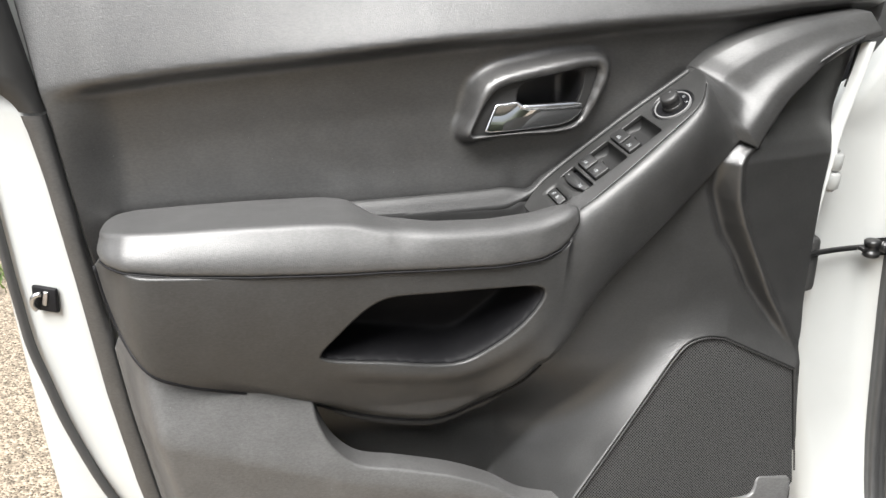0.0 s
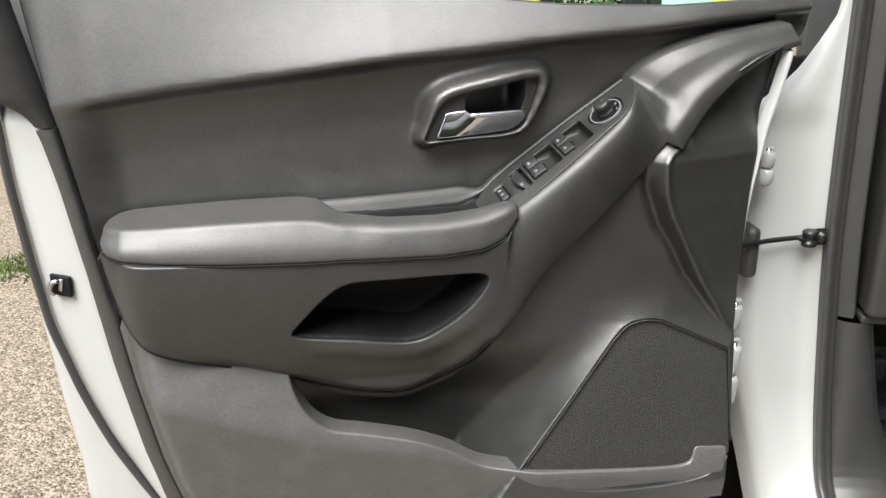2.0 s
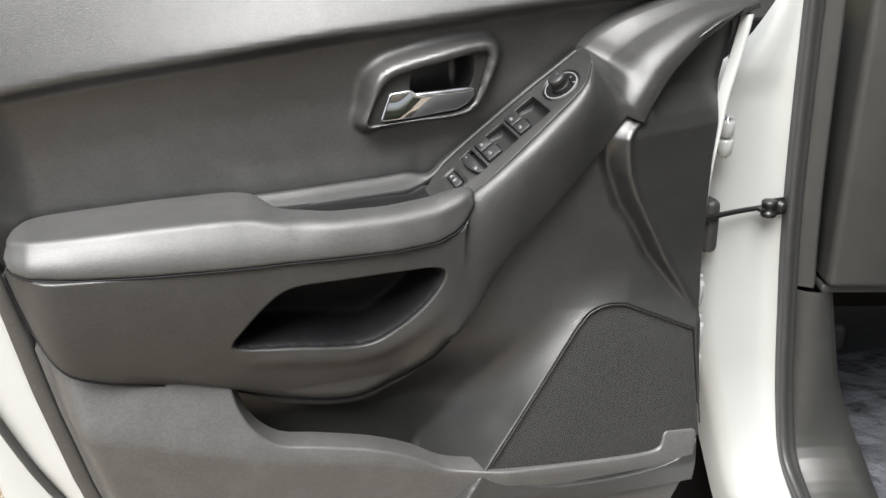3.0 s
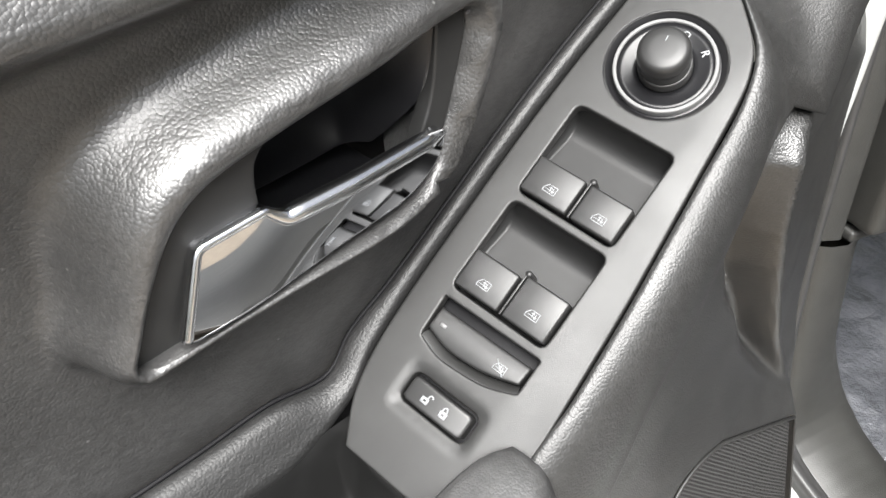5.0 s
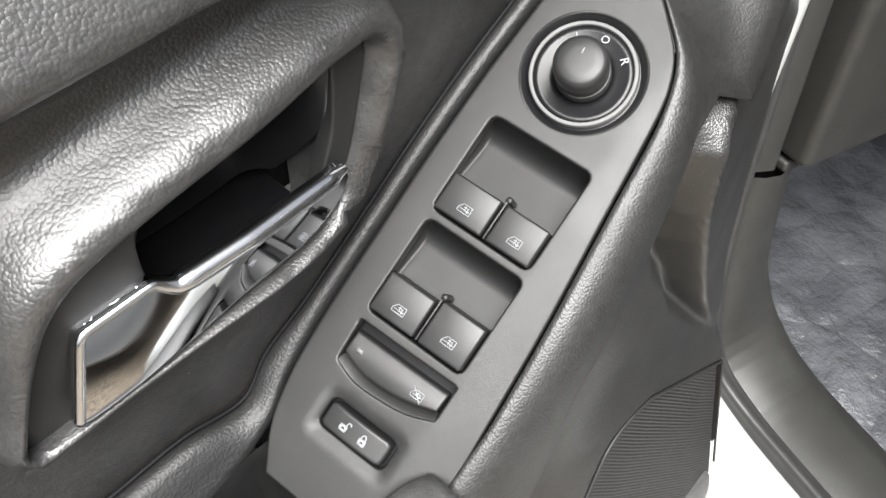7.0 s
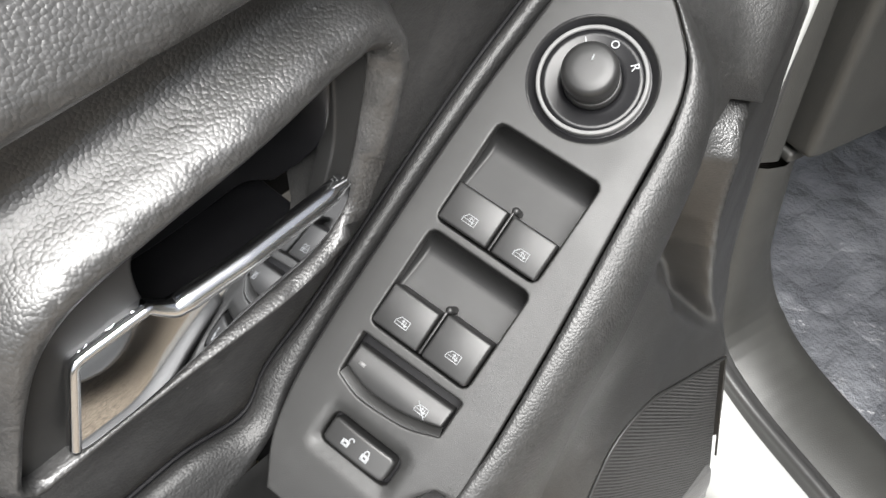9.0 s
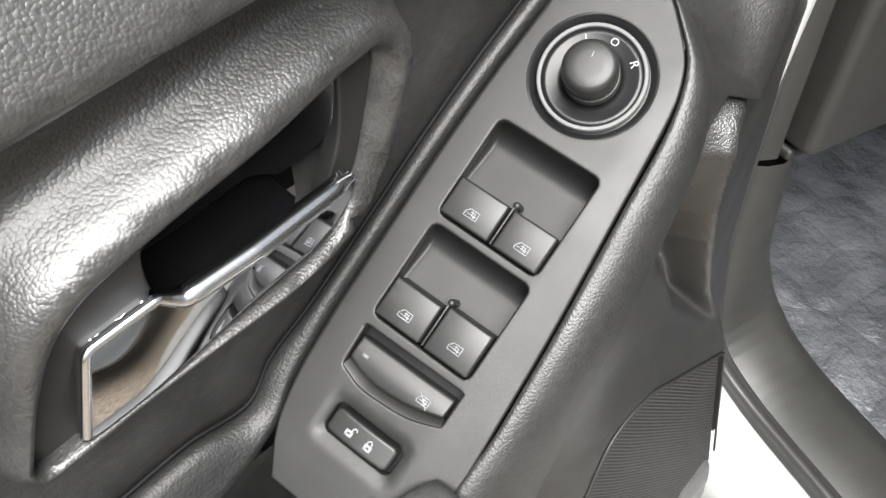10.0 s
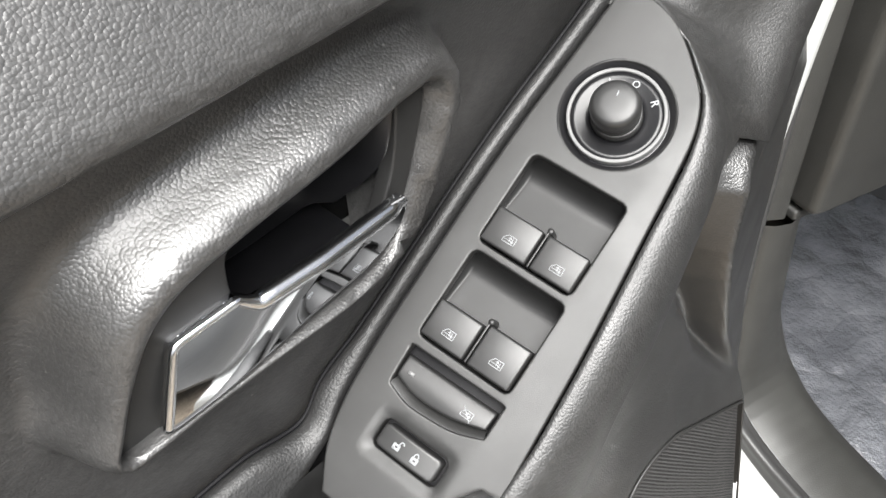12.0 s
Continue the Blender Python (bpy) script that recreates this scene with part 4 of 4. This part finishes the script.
def tray(u0, u1, v0, v1):
    """The scooped well in front of a pair of window switches."""
    prof = [(u1 + 0.001, -0.001), (u1 - 0.0005, -0.006), (u1 - 0.0025, -0.013), (u1 - 0.007, -0.0168), (u1 - 0.012, -0.0170), (u1 - 0.028, -0.0115), (u0 + 0.010, -0.011), (u0 - 0.001, -0.011), (u0 - 0.001, -0.001)]
    bm = bmesh.new()
    rows = [[bm.verts.new(on_plate(a, v, h)) for a, h in prof] for v in (v0 - 0.001, v0 + 0.0005, v1 - 0.0005, v1 + 0.001)]
    for r, q in zip(rows, rows[1:]):
        for j in range(len(prof) - 1):
            bm.faces.new([r[j], r[j + 1], q[j + 1], q[j]])
    for r, v in ((rows[0], v0 - 0.001), (rows[-1], v1 + 0.001)):
        bm.faces.new(r)
    return bm


for u0, u1, v0, v1 in ((0.0185, 0.065, -0.0260, 0.0225), (-0.0315, 0.0145, -0.0250, 0.0235)):
    part("switch_well", tray(u0, u1, v0, v1), WELL, plate)
part("lock_well", block((0.017, 0.038, 0.003), 0.0005, PM @ pose(-0.076, 0.00125, -0.009)), VOID, plate)
part("lockout_well", block((0.023, 0.054, 0.003), 0.0005, PM @ pose(-0.047, 0.0005, -0.010)), VOID, plate)


def strokes(lines, width, height=0.0003):
    """Thin raised lines in the plane z = 0, each a bar."""
    bm = bmesh.new()
    for line in lines:
        for a, b in zip(line, line[1:]):
            a, b = Vector((*a, 0)), Vector((*b, 0))
            d = (b - a).normalized()
            s = Vector((-d.y, d.x, 0)) * width / 2
            a, b = a - d * width / 3, b + d * width / 3
            lo = [bm.verts.new(c) for c in (a - s, b - s, b + s, a + s)]
            hi = [bm.verts.new(c.co + Vector((0, 0, height))) for c in lo]
            bm.faces.new(hi)
            for i in range(4):
                bm.faces.new([lo[i], lo[(i + 1) % 4], hi[(i + 1) % 4], hi[i]])
    return bm


def placed(bm, m):
    bmesh.ops.transform(bm, matrix=m, verts=bm.verts[:])
    return bm


# a car window outline with up and down arrows, about 6 mm wide
WINDOW_SIGN = [[(-3.0, -1.8), (-3.0, -0.2), (-1.4, 1.8), (3.0, 1.8), (3.0, -1.8), (-3.0, -1.8)], [(-2.3, -0.4), (2.3, -0.4)], [(0.2, -0.9), (0.2, 1.2)], [(-0.5, 0.5), (0.2, 1.2), (0.9, 0.5)], [(1.5, 1.0), (1.5, -1.2)], [(0.9, -0.5), (1.5, -1.2), (2.1, -0.5)]]


def sign_at(lines, a, b, h, size, turn=0.0, width=0.45):
    # icons are read with the plate's upper end to the right of up: u is up, v is to the right
    local = Matrix((PV, PU, PN)).transposed().to_4x4()
    local.translation = on_plate(a, b, h)
    bm = strokes([[(x * size, y * size) for x, y in l] for l in lines], width * size)
    return placed(bm, local @ pose(0, 0, 0, 0, 0, turn))


def window_switch(u0, u1, v0, v1, tip):
    m = PM @ pose((u0 + u1) / 2, (v0 + v1) / 2, -0.0035, 0, tip, 0)
    bm = block((u1 - u0, v1 - v0, 0.014), 0.0011, m)
    ob = part("window_switch", bm, SWITCH, door, "black window switch with a white window sign")
    part("window_sign", sign_at(WINDOW_SIGN, (u0 + u1) / 2 - 0.0025, (v0 + v1) / 2 + 0.0005, 0.0036, 0.00098, width=0.31), INK, ob)


for u0, u1, v0, v1 in ((0.0195, 0.0365, -0.0248, -0.0013), (0.0195, 0.0365, 0.0012, 0.0220), (-0.0300, -0.0120, -0.0238, -0.0012), (-0.0300, -0.0100, 0.0014, 0.0228)):
    window_switch(u0, u1, v0, v1, 0)

for u0, u1, v0 in ((0.0195, 0.0375, -0.0001), (-0.0300, -0.0100, 0.0001)):
    part("divider", join(block((u1 - u0, 0.0011, 0.012), 0.0004, PM @ pose((u0 + u1) / 2, v0, -0.0045)), turned([(0.0016, -0.010), (0.0016, 0.0), (0.0012, 0.0008), (0.0, 0.001)], PM @ pose(u1 + 0.001, v0, -0.001), 12)), SWITCH, plate)
lockout = part("lockout_switch", panel(PRESS, lambda a, b: 0.0006 - 22.0 * (a + 0.0495) ** 2 - 0.9 * b ** 2, 0.002, [], 0.0010, 0.008, PLATE), SWITCH, door, "wide black rear window lockout switch")
ledge = [[on_plate(a, b, h) for (a, b), h in zip(((p[0] - 0.0006, p[1]), (p[0] + 0.0004, p[1]), (0.4 * p[0] + 0.6 * q[0], 0.4 * p[1] + 0.6 * q[1]), (q[0] - 0.0004, q[1])), (-0.0009, -0.0011, -0.0034, -0.0050))] for p, q in zip(spline(LOCKOUT_FOOT, 0.002), np.array(spline(PRESS_FOOT, 0.0018))[np.linspace(0, len(spline(PRESS_FOOT, 0.0018)) - 1, len(spline(LOCKOUT_FOOT, 0.002))).astype(int)])]
part("lockout_ledge", loft(ledge), SATIN, plate, "crescent ledge below the lockout switch")
part("crossed_window_sign", join(sign_at(WINDOW_SIGN, -0.0478, 0.0135, 0.0006, 0.00092, width=0.34), sign_at([[(-3, 2.8), (3, -2.8)]], -0.0478, 0.0135, 0.0009, 0.00092, width=0.4)), INK, lockout)
part("indicator", sign_at([[(-1, 0), (1, 0)]], -0.0475, -0.0170, 0.0004, 0.001, width=1.6), FAINT, lockout)
lock = part("lock_switch", panel(rounded(-0.0818, -0.0706, -0.0146, 0.0166, 0.002), lambda a, b: 0.0012 - 6.0 * (b - 0.001) ** 2, 0.003, [], 0.0012, 0.012, PLATE), SWITCH, door, "black lock button with two padlock signs")
PADLOCK = [[(-1.2, -1.6), (1.2, -1.6), (1.2, 0.2), (-1.2, 0.2), (-1.2, -1.6)], [(-0.75, -1.35), (-0.75, -0.05)], [(0.75, -1.35), (0.75, -0.05)], [(-0.4, -1.3), (0.4, -1.3)], [(-0.4, -0.15), (0.4, -0.15)]]
part("open_padlock", sign_at(PADLOCK + [[(0.8, 0.2), (0.8, 1.2), (1.2, 1.8), (2.0, 1.8), (2.3, 1.2)]], -0.0762, -0.0045, 0.0013, 0.00125, width=0.42), INK, lock)
part("closed_padlock", sign_at(PADLOCK + [[(-0.8, 0.2), (-0.8, 1.2), (-0.3, 1.9), (0.3, 1.9), (0.8, 1.2), (0.8, 0.2)]], -0.0765, 0.0055, 0.0013, 0.00125, width=0.42), INK, lock)

# mirror dial
dial_m = PM @ pose(RC[0], RC[1], 0)
dial = part("mirror_dial", turned([(0.0231, -0.0040), (0.0204, -0.0034), (0.0203, -0.0006), (0.018, -0.0012), (0.014, -0.0020), (0.0122, -0.0023), (0.0116, -0.003), (0.0116, -0.006), (0.0, -0.006)], dial_m), GLOSSY, door, "glossy black mirror control dial")
part("dial_groove", turned([(0.0264, 0.0000), (0.0258, -0.0003), (0.0234, -0.0032), (0.0228, -0.0042), (0.0218, -0.0042)], dial_m), RECESS, dial, "satin black groove round the dial")
RINGGREY = smooth_plastic("satin_grey_plastic", (0.17, 0.17, 0.17), 0.5, spec=0.3)
part("dial_ring", turned([(0.0221, -0.0042), (0.0221, -0.0002), (0.0219, 0.0002), (0.0207, 0.0002), (0.0205, -0.0001), (0.0204, -0.0034)], dial_m), RINGGREY, dial, "satin grey ring")
ribs = []
for i in range(96):
    r, a = 0.0106 + 0.00025 * (i % 2), 2 * math.pi * i / 96
    ribs.append((r * math.cos(a), r * math.sin(a)))
grip = loft([[(x, y, h) for x, y in ribs] for h in (0.0022, 0.0075)], True)
knob = join(turned([(0.0116, -0.004), (0.0116, 0.0015), (0.0112, 0.0022), (0.0106, 0.0022)]), grip, turned([(0.0106, 0.0075), (0.0111, 0.0078), (0.0112, 0.0105), (0.0109, 0.0130), (0.0100, 0.0146), (0.0085, 0.0153), (0.005, 0.0156), (0.0, 0.0157)]))
part("knob", placed(knob, dial_m), SWITCH, dial, "matt black ribbed turning knob")


def letter(text, a, b, size, turn, parent, name):
    cu = bpy.data.curves.new(name, "FONT")
    cu.body, cu.size, cu.extrude, cu.align_x, cu.align_y, cu.resolution_u = text, size, 0.0001, "CENTER", "CENTER", 3
    tmp = new("temp", cu)
    me = bpy.data.meshes.new_from_object(tmp.evaluated_get(bpy.context.evaluated_depsgraph_get()))
    bpy.data.objects.remove(tmp)
    local = Matrix((PV, PU, PN)).transposed().to_4x4()
    local.translation = on_plate(a, b, -0.0008)
    me.transform(local @ pose(0, 0, 0, 0, 0, turn))
    me.materials.append(INK)
    ob = new(name, me)
    ob.parent = parent


letter("I", 0.1097, -0.0150, 0.0046, 40, dial, "letter_i")
letter("O", 0.1140, -0.0043, 0.0046, 0, dial, "letter_o")
letter("R", 0.1103, 0.0072, 0.0050, -45, dial, "letter_r")
part("pointer_mark", sign_at([[(0, -1), (0, 1)]], 0.1015, -0.0052, 0.0158, 0.0011, 8, 0.45), INK, dial)

# ---- car body beside the door ----
SEAL = spline([(0.830, 0.960, 1.60), (0.832, 0.957, 1.27), (0.840, 0.952, 0.90), (0.852, 0.950, 0.74), (0.862, 0.935, 0.56), (0.860, 0.905, 0.47), (0.850, 0.850, 0.435), (0.800, 0.700, 0.425), (0.70, 0.42, 0.425), (0.56, 0.0, 0.425)], 0.02)


def along(offsets, curve):
    """Rows of points beside a curve: offsets are (outward, toward the rear, up) steps."""
    rings = []
    for c in curve:
        rings.append([(c[0] - o, c[1] + f, c[2] + h) for o, f, h in offsets])
    return rings


turn_in = lambda z: float(sstep(0.42, 0.6, z))
rings = []
for c in SEAL:
    k = turn_in(c[2])
    narrow = float(np.interp(c[2], [0.44, 0.52, 0.60, 0.66, 1.02, 1.10, 1.15, 1.19, 1.25, 1.6], [0.60, 0.74, 0.92, 1.0, 1.0, 0.72, 0.42, 0.27, 0.08, 0.05]))
    row = []
    for o, f in ((0.0, 0.0), (0.01, 0.012), (0.03, 0.018), (0.06, 0.022), (0.09, 0.028), (0.112, 0.040), (0.12, 0.06), (0.122, 0.12)):
        deep = f * (1.0 if c[2] < 1.08 else max(0.12, narrow))
        row.append((c[0] - o * narrow, c[1] + deep * k + (1 - k) * 0.3 * o, c[2] - (1 - k) * f * 1.2))
    rings.append(row)
part("door_frame", loft(rings), WHITE, car, "white painted pillar and sill")
part("door_seal", sweep([(p[0] + 0.008, p[1] - 0.008, p[2] + 0.006 * (1 - turn_in(p[2]))) for p in SEAL], [(0.0145 * math.cos(a) * (1 + 0.30 * math.cos(2 * a + 0.6)) + 0.001 * math.cos(5 * a), 0.013 * math.sin(a) * (1 + 0.2 * math.cos(3 * a))) for a in np.linspace(0, 2 * math.pi, 41)[:-1]], (0.6, -0.5, 0.3)), RUBBER, car, "thick black rubber door seal")


def inner_trim(z0, z1, profile):
    """Trim inside the seal between two heights along it."""
    rings = []
    for c in resample(SEAL, 0.003):
        if z0 <= c[2] <= z1:
            k = turn_in(c[2])
            grow = float(np.interp(c[2], [0.47, 0.60, 0.76, 0.78], [1.45, 0.95, 0.65, 1.0]))
            wide = [(o if o < 0.03 else 0.03 + (o - 0.03) * grow, f, h) for o, f, h in profile]
            rings.append([(c[0] + o, c[1] + f * k - (1 - k) * 0.3 * o, c[2] + h * (1 - k)) for o, f, h in wide])
    return loft(rings)


part("pillar_trim", inner_trim(0.772, 1.7, ((0.020, 0.012, 0), (0.021, -0.010, 0), (0.024, -0.014, 0.0), (0.040, -0.026, 0), (0.043, -0.027, 0), (0.0455, -0.025, 0), (0.046, -0.020, 0), (0.047, 0.03, 0))), INTERIOR, car, "dark plastic pillar trim with a rounded edge")
part("sill_trim", inner_trim(0.0, 0.767, ((0.020, 0.010, -0.01), (0.021, -0.012, 0.0), (0.030, -0.024, 0.005), (0.050, -0.034, 0.008), (0.080, -0.036, 0.006), (0.100, -0.028, -0.006), (0.108, -0.010, -0.025), (0.112, 0.03, -0.05))), INTERIOR, car, "dark plastic sill and kick trim")
part("dash_end", block((0.60, 0.5, 0.62), 0.012, pose(1.255, 1.042, 1.092, 0, 0, -18)), INTERIOR, car, "dark dashboard end")
part("dash_edge", block((0.60, 0.5, 0.014), 0.004, pose(1.262, 1.062, 0.772, 0, 0, -18)), INTERIOR, car, "lower edge strip of the dashboard")
release = part("hood_release", block((0.05, 0.03, 0.045), 0.008, pose(0.965, 0.965, 0.655, 0, 0, -18)), VOID, car, "black hood release handle with a white sign")
part("release_sign", placed(strokes([[(-0.004, -0.002), (-0.003, 0.003), (0.004, 0.002), (0.005, -0.002), (-0.004, -0.002)]], 0.0016), pose(0.958, 0.951, 0.664, 90, 0, -18)), INK, release)
part("kick_panel", block((0.05, 0.6, 0.5), 0.015, pose(1.02, 1.29, 0.60, 0, 0, -18)), VOID, car)
part("footwell_floor", block((1.35, 3.6, 0.03), 0.005, pose(1.24, -0.33, 0.36, 0, 0, -18)), INTERIOR, car, "dark carpeted footwell")
part("cabin_wall", block((0.04, 3.6, 1.25), 0.01, pose(1.88, -0.55, 0.98, 0, 0, -18)), INTERIOR, car, "dark far side of the cabin")
# out of view behind the camera, added to close the car for reflections
part("rear_side", block((0.06, 1.5, 1.0), 0.02, pose(0.05, -1.60, 0.85, 0, 0, -18)), WHITE, car, "white painted rear side of the car")
part("footwell_end", block((1.2, 0.05, 0.7), 0.005, pose(1.55, 1.65, 0.6)), VOID, car)
mat = part("floor_mat", block((0.62, 0.95, 0.012), 0.004, pose(1.24, 0.80, 0.381)), FILM)
tagged(mat, "dark floor mat under crinkled clear protective film", "floor mat")
bolt = part("door_check", sweep(spline([(0.66, 0.93, 0.905), (0.74, 0.95, 0.906), (0.82, 0.955, 0.907)], 0.01), [(0.003, 0.003), (-0.003, 0.003), (-0.003, -0.003), (0.003, -0.003)], (0, 0, 1)), DARKSTEEL, car, "black door check strap")
part("check_housing", join(turned([(0.0, -0.013), (0.009, -0.013), (0.0115, -0.011), (0.0115, -0.005), (0.0095, -0.004), (0.0095, 0.004), (0.0115, 0.005), (0.0115, 0.011), (0.009, 0.013), (0.0, 0.013)], pose(0.808, 0.944, 0.908), 24), block((0.010, 0.012, 0.006), 0.0015, pose(0.796, 0.946, 0.907))), DARKSTEEL, bolt, "black rounded check strap housing")
part("check_bracket", block((0.026, 0.006, 0.026), 0.005, pose(0.829, 0.950, 0.907)), DARKSTEEL, bolt)
part("check_bolt", turned([(0.0105, 0.0), (0.0105, 0.002), (0.0085, 0.002), (0.0085, 0.007), (0.0075, 0.008), (0.0, 0.0083)], pose(0.831, 0.947, 0.907, 90, 0, 0), 6), DARKSTEEL, bolt, "black hexagonal bolt")


def hinge(x, z, tall, lobes):
    """Painted hinge halves: rounded knuckles on a leaf."""
    bms = [block((0.020, 0.012, tall), 0.004, pose(x + 0.010, 0.955, z, 0, 0, 15))]
    step = tall / lobes
    for i in range(lobes):
        zc = z - tall / 2 + step * (i + 0.5)
        bms.append(turned([(0.0, -0.46 * step), (0.008, -0.46 * step), (0.0105, -0.36 * step), (0.011, 0.0), (0.0105, 0.36 * step), (0.008, 0.46 * step), (0.0, 0.46 * step)], pose(x, 0.936, zc, 4, 3, 0), 20))
    ob = part("hinge", join(*bms), WHITE, car, "white painted door hinge")
    part("hinge_pin", turned([(0.004, -0.5 * tall - 0.003), (0.004, 0.5 * tall + 0.003), (0.0, 0.5 * tall + 0.0035)], pose(x, 0.936, z), 12), STEEL, ob)


hinge(0.718, 1.028, 0.052, 2)
hinge(0.694, 0.788, 0.044, 1)
hinge(0.700, 0.684, 0.110, 2)

CORNER = resample([(0.645, 1.12), (0.708, 1.15), (0.735, 1.19), (0.757, 1.225), (0.762, 1.262), (0.645, 1.262)], 0.01, True)
part("corner_filler", panel(CORNER, lambda x, z: -0.945 - 0 * x, 0.01, [], 0.003, 0.02), RUBBER, door, "black filler behind the front corner")
part("cowl_seal", block((0.13, 0.03, 1.2), 0.008, pose(0.975, 1.20, 1.0, 0, 0, -12)), RUBBER, car, "black panel at the foot of the windscreen")

# painted flange and rubber along the door's front edge
FRONT = spline([(0.640, 0.66), (0.651, 0.79), (0.660, 0.91), (0.666, 1.01), (0.671, 1.05), (0.677, 1.10), (0.689, 1.15), (0.698, 1.19), (0.705, 1.232)], 0.01)
part("door_flange", loft([[(x - 0.004, 0.895, z), (x, 0.883, z), (x + 0.003 * float(sstep(0.95, 1.15, z)) + 0.001, 0.880, z), (x + 0.006 * float(sstep(0.95, 1.15, z)) + 0.002, 0.885, z), (x + 0.005, 0.893, z)] for x, z in FRONT if z < 1.205]), WHITE, door, "white painted front flange of the door")
part("front_rubber", sweep([(x + 0.010 - 0.004 * float(sstep(1.15, 1.23, z)), 0.905, z) for x, z in FRONT if 1.135 < z < 1.222], ellipse(0.0065, 0.008, 10), (0, -1, 0)), RUBBER, door, "black rubber on the door's front edge")
part("wiring_boot", block((0.024, 0.05, 0.085), 0.010, pose(0.722, 0.975, 0.885)), RUBBER, car, "black rubber wiring boot")
# fender, roof and wheel, added to close the car; the unseen roof blocks sky
# near-black sheet added behind the hinges in place of the gap's shade
part("hinge_gap_sheet", block((0.40, 0.02, 1.08), 0.004, pose(0.72, 1.13, 0.62)), VOID, car, "black sheet added for the dark of the hinge gap")
part("fender", block((0.05, 0.95, 0.62), 0.03, pose(0.86, 1.60, 0.80, 0, 0, 17)), WHITE, car)
part("roof", block((1.25, 3.4, 0.05), 0.02, pose(1.32, -0.05, 1.66, 0, 0, -18)), WHITE, car)
part("wheel", turned([(0.20, -0.09), (0.31, -0.09), (0.33, -0.06), (0.335, 0.0), (0.33, 0.06), (0.31, 0.09), (0.20, 0.09)], pose(1.05, 1.75, 0.335, 0, 90, -73), 40), RUBBER, car, "black tyre")

# ---- beyond the window ----
van = thing("yellow_van", "bright yellow van with black window pillars parked beyond the door", "van")
part("front_panel", block((1.95, 0.08, 1.30), 0.03, pose(0.95, 7.04, 0.90)), YELLOW, van)
part("rear_panel", block((0.75, 0.08, 1.30), 0.03, pose(3.82, 7.04, 0.90)), YELLOW, van)
part("sill_panel", block((4.2, 0.10, 0.42), 0.03, pose(2.08, 7.06, 0.46)), YELLOW, van)
for x, w in ((1.99, 0.09), (2.74, 0.19), (2.93, 0.11)):
    part("pillar", block((w, 0.10, 1.2), 0.02, pose(x, 7.03, 1.15)), SATIN, van, "black window pillar")
part("pale_panel", block((0.47, 0.06, 0.95), 0.02, pose(3.22, 7.03, 1.10)), MINT, van, "pale green panel")
for x in (0.6, 3.5):
    part("tyre", turned([(0.18, -0.1), (0.30, -0.1), (0.32, -0.07), (0.325, 0.0), (0.32, 0.07), (0.30, 0.1), (0.18, 0.1)], pose(x, 7.25, 0.325, 90, 0, 0), 32), RUBBER, van)


def make_hedge():
    """Many small leaves round a few uneven clumps, on short stems."""
    rnd = random.Random(9)
    hedge = thing("hedge", "loose green hedge behind the parked van", "hedge")
    crown = bmesh.new()
    for _ in range(60):
        cx, cy, cz, r = rnd.uniform(0.5, 6.5), rnd.uniform(10.2, 11.2), rnd.uniform(0.3, 1.6), rnd.uniform(0.35, 0.6)
        for _ in range(90):
            d = Vector((rnd.gauss(0, 1), rnd.gauss(0, 1), rnd.gauss(0, 1))).normalized() * r * rnd.uniform(0.6, 1.05)
            c = Vector((cx, cy, cz)) + d
            a = Vector((rnd.gauss(0, 1), rnd.gauss(0, 1), rnd.gauss(0, 1))).normalized() * 0.06
            b = a.cross(Vector((rnd.gauss(0, 1), rnd.gauss(0, 1), 1))).normalized() * 0.035
            crown.faces.new([crown.verts.new(p) for p in (c - a, c + b, c + a, c - b)])
    part("leaves", crown, LEAF, hedge, smooth=False)
    bark = smooth_plastic("bark", (0.12, 0.09, 0.06), 0.8, 0.003)
    for x in (0.9, 2.0, 3.1, 4.2, 5.3, 6.2):
        part("stem", turned([(0.035, 0.0), (0.03, 0.5), (0.02, 1.2), (0.0, 1.3)], pose(x, 10.7, 0.0, rnd.uniform(-6, 6), rnd.uniform(-6, 6)), 8), bark, hedge)


make_hedge()
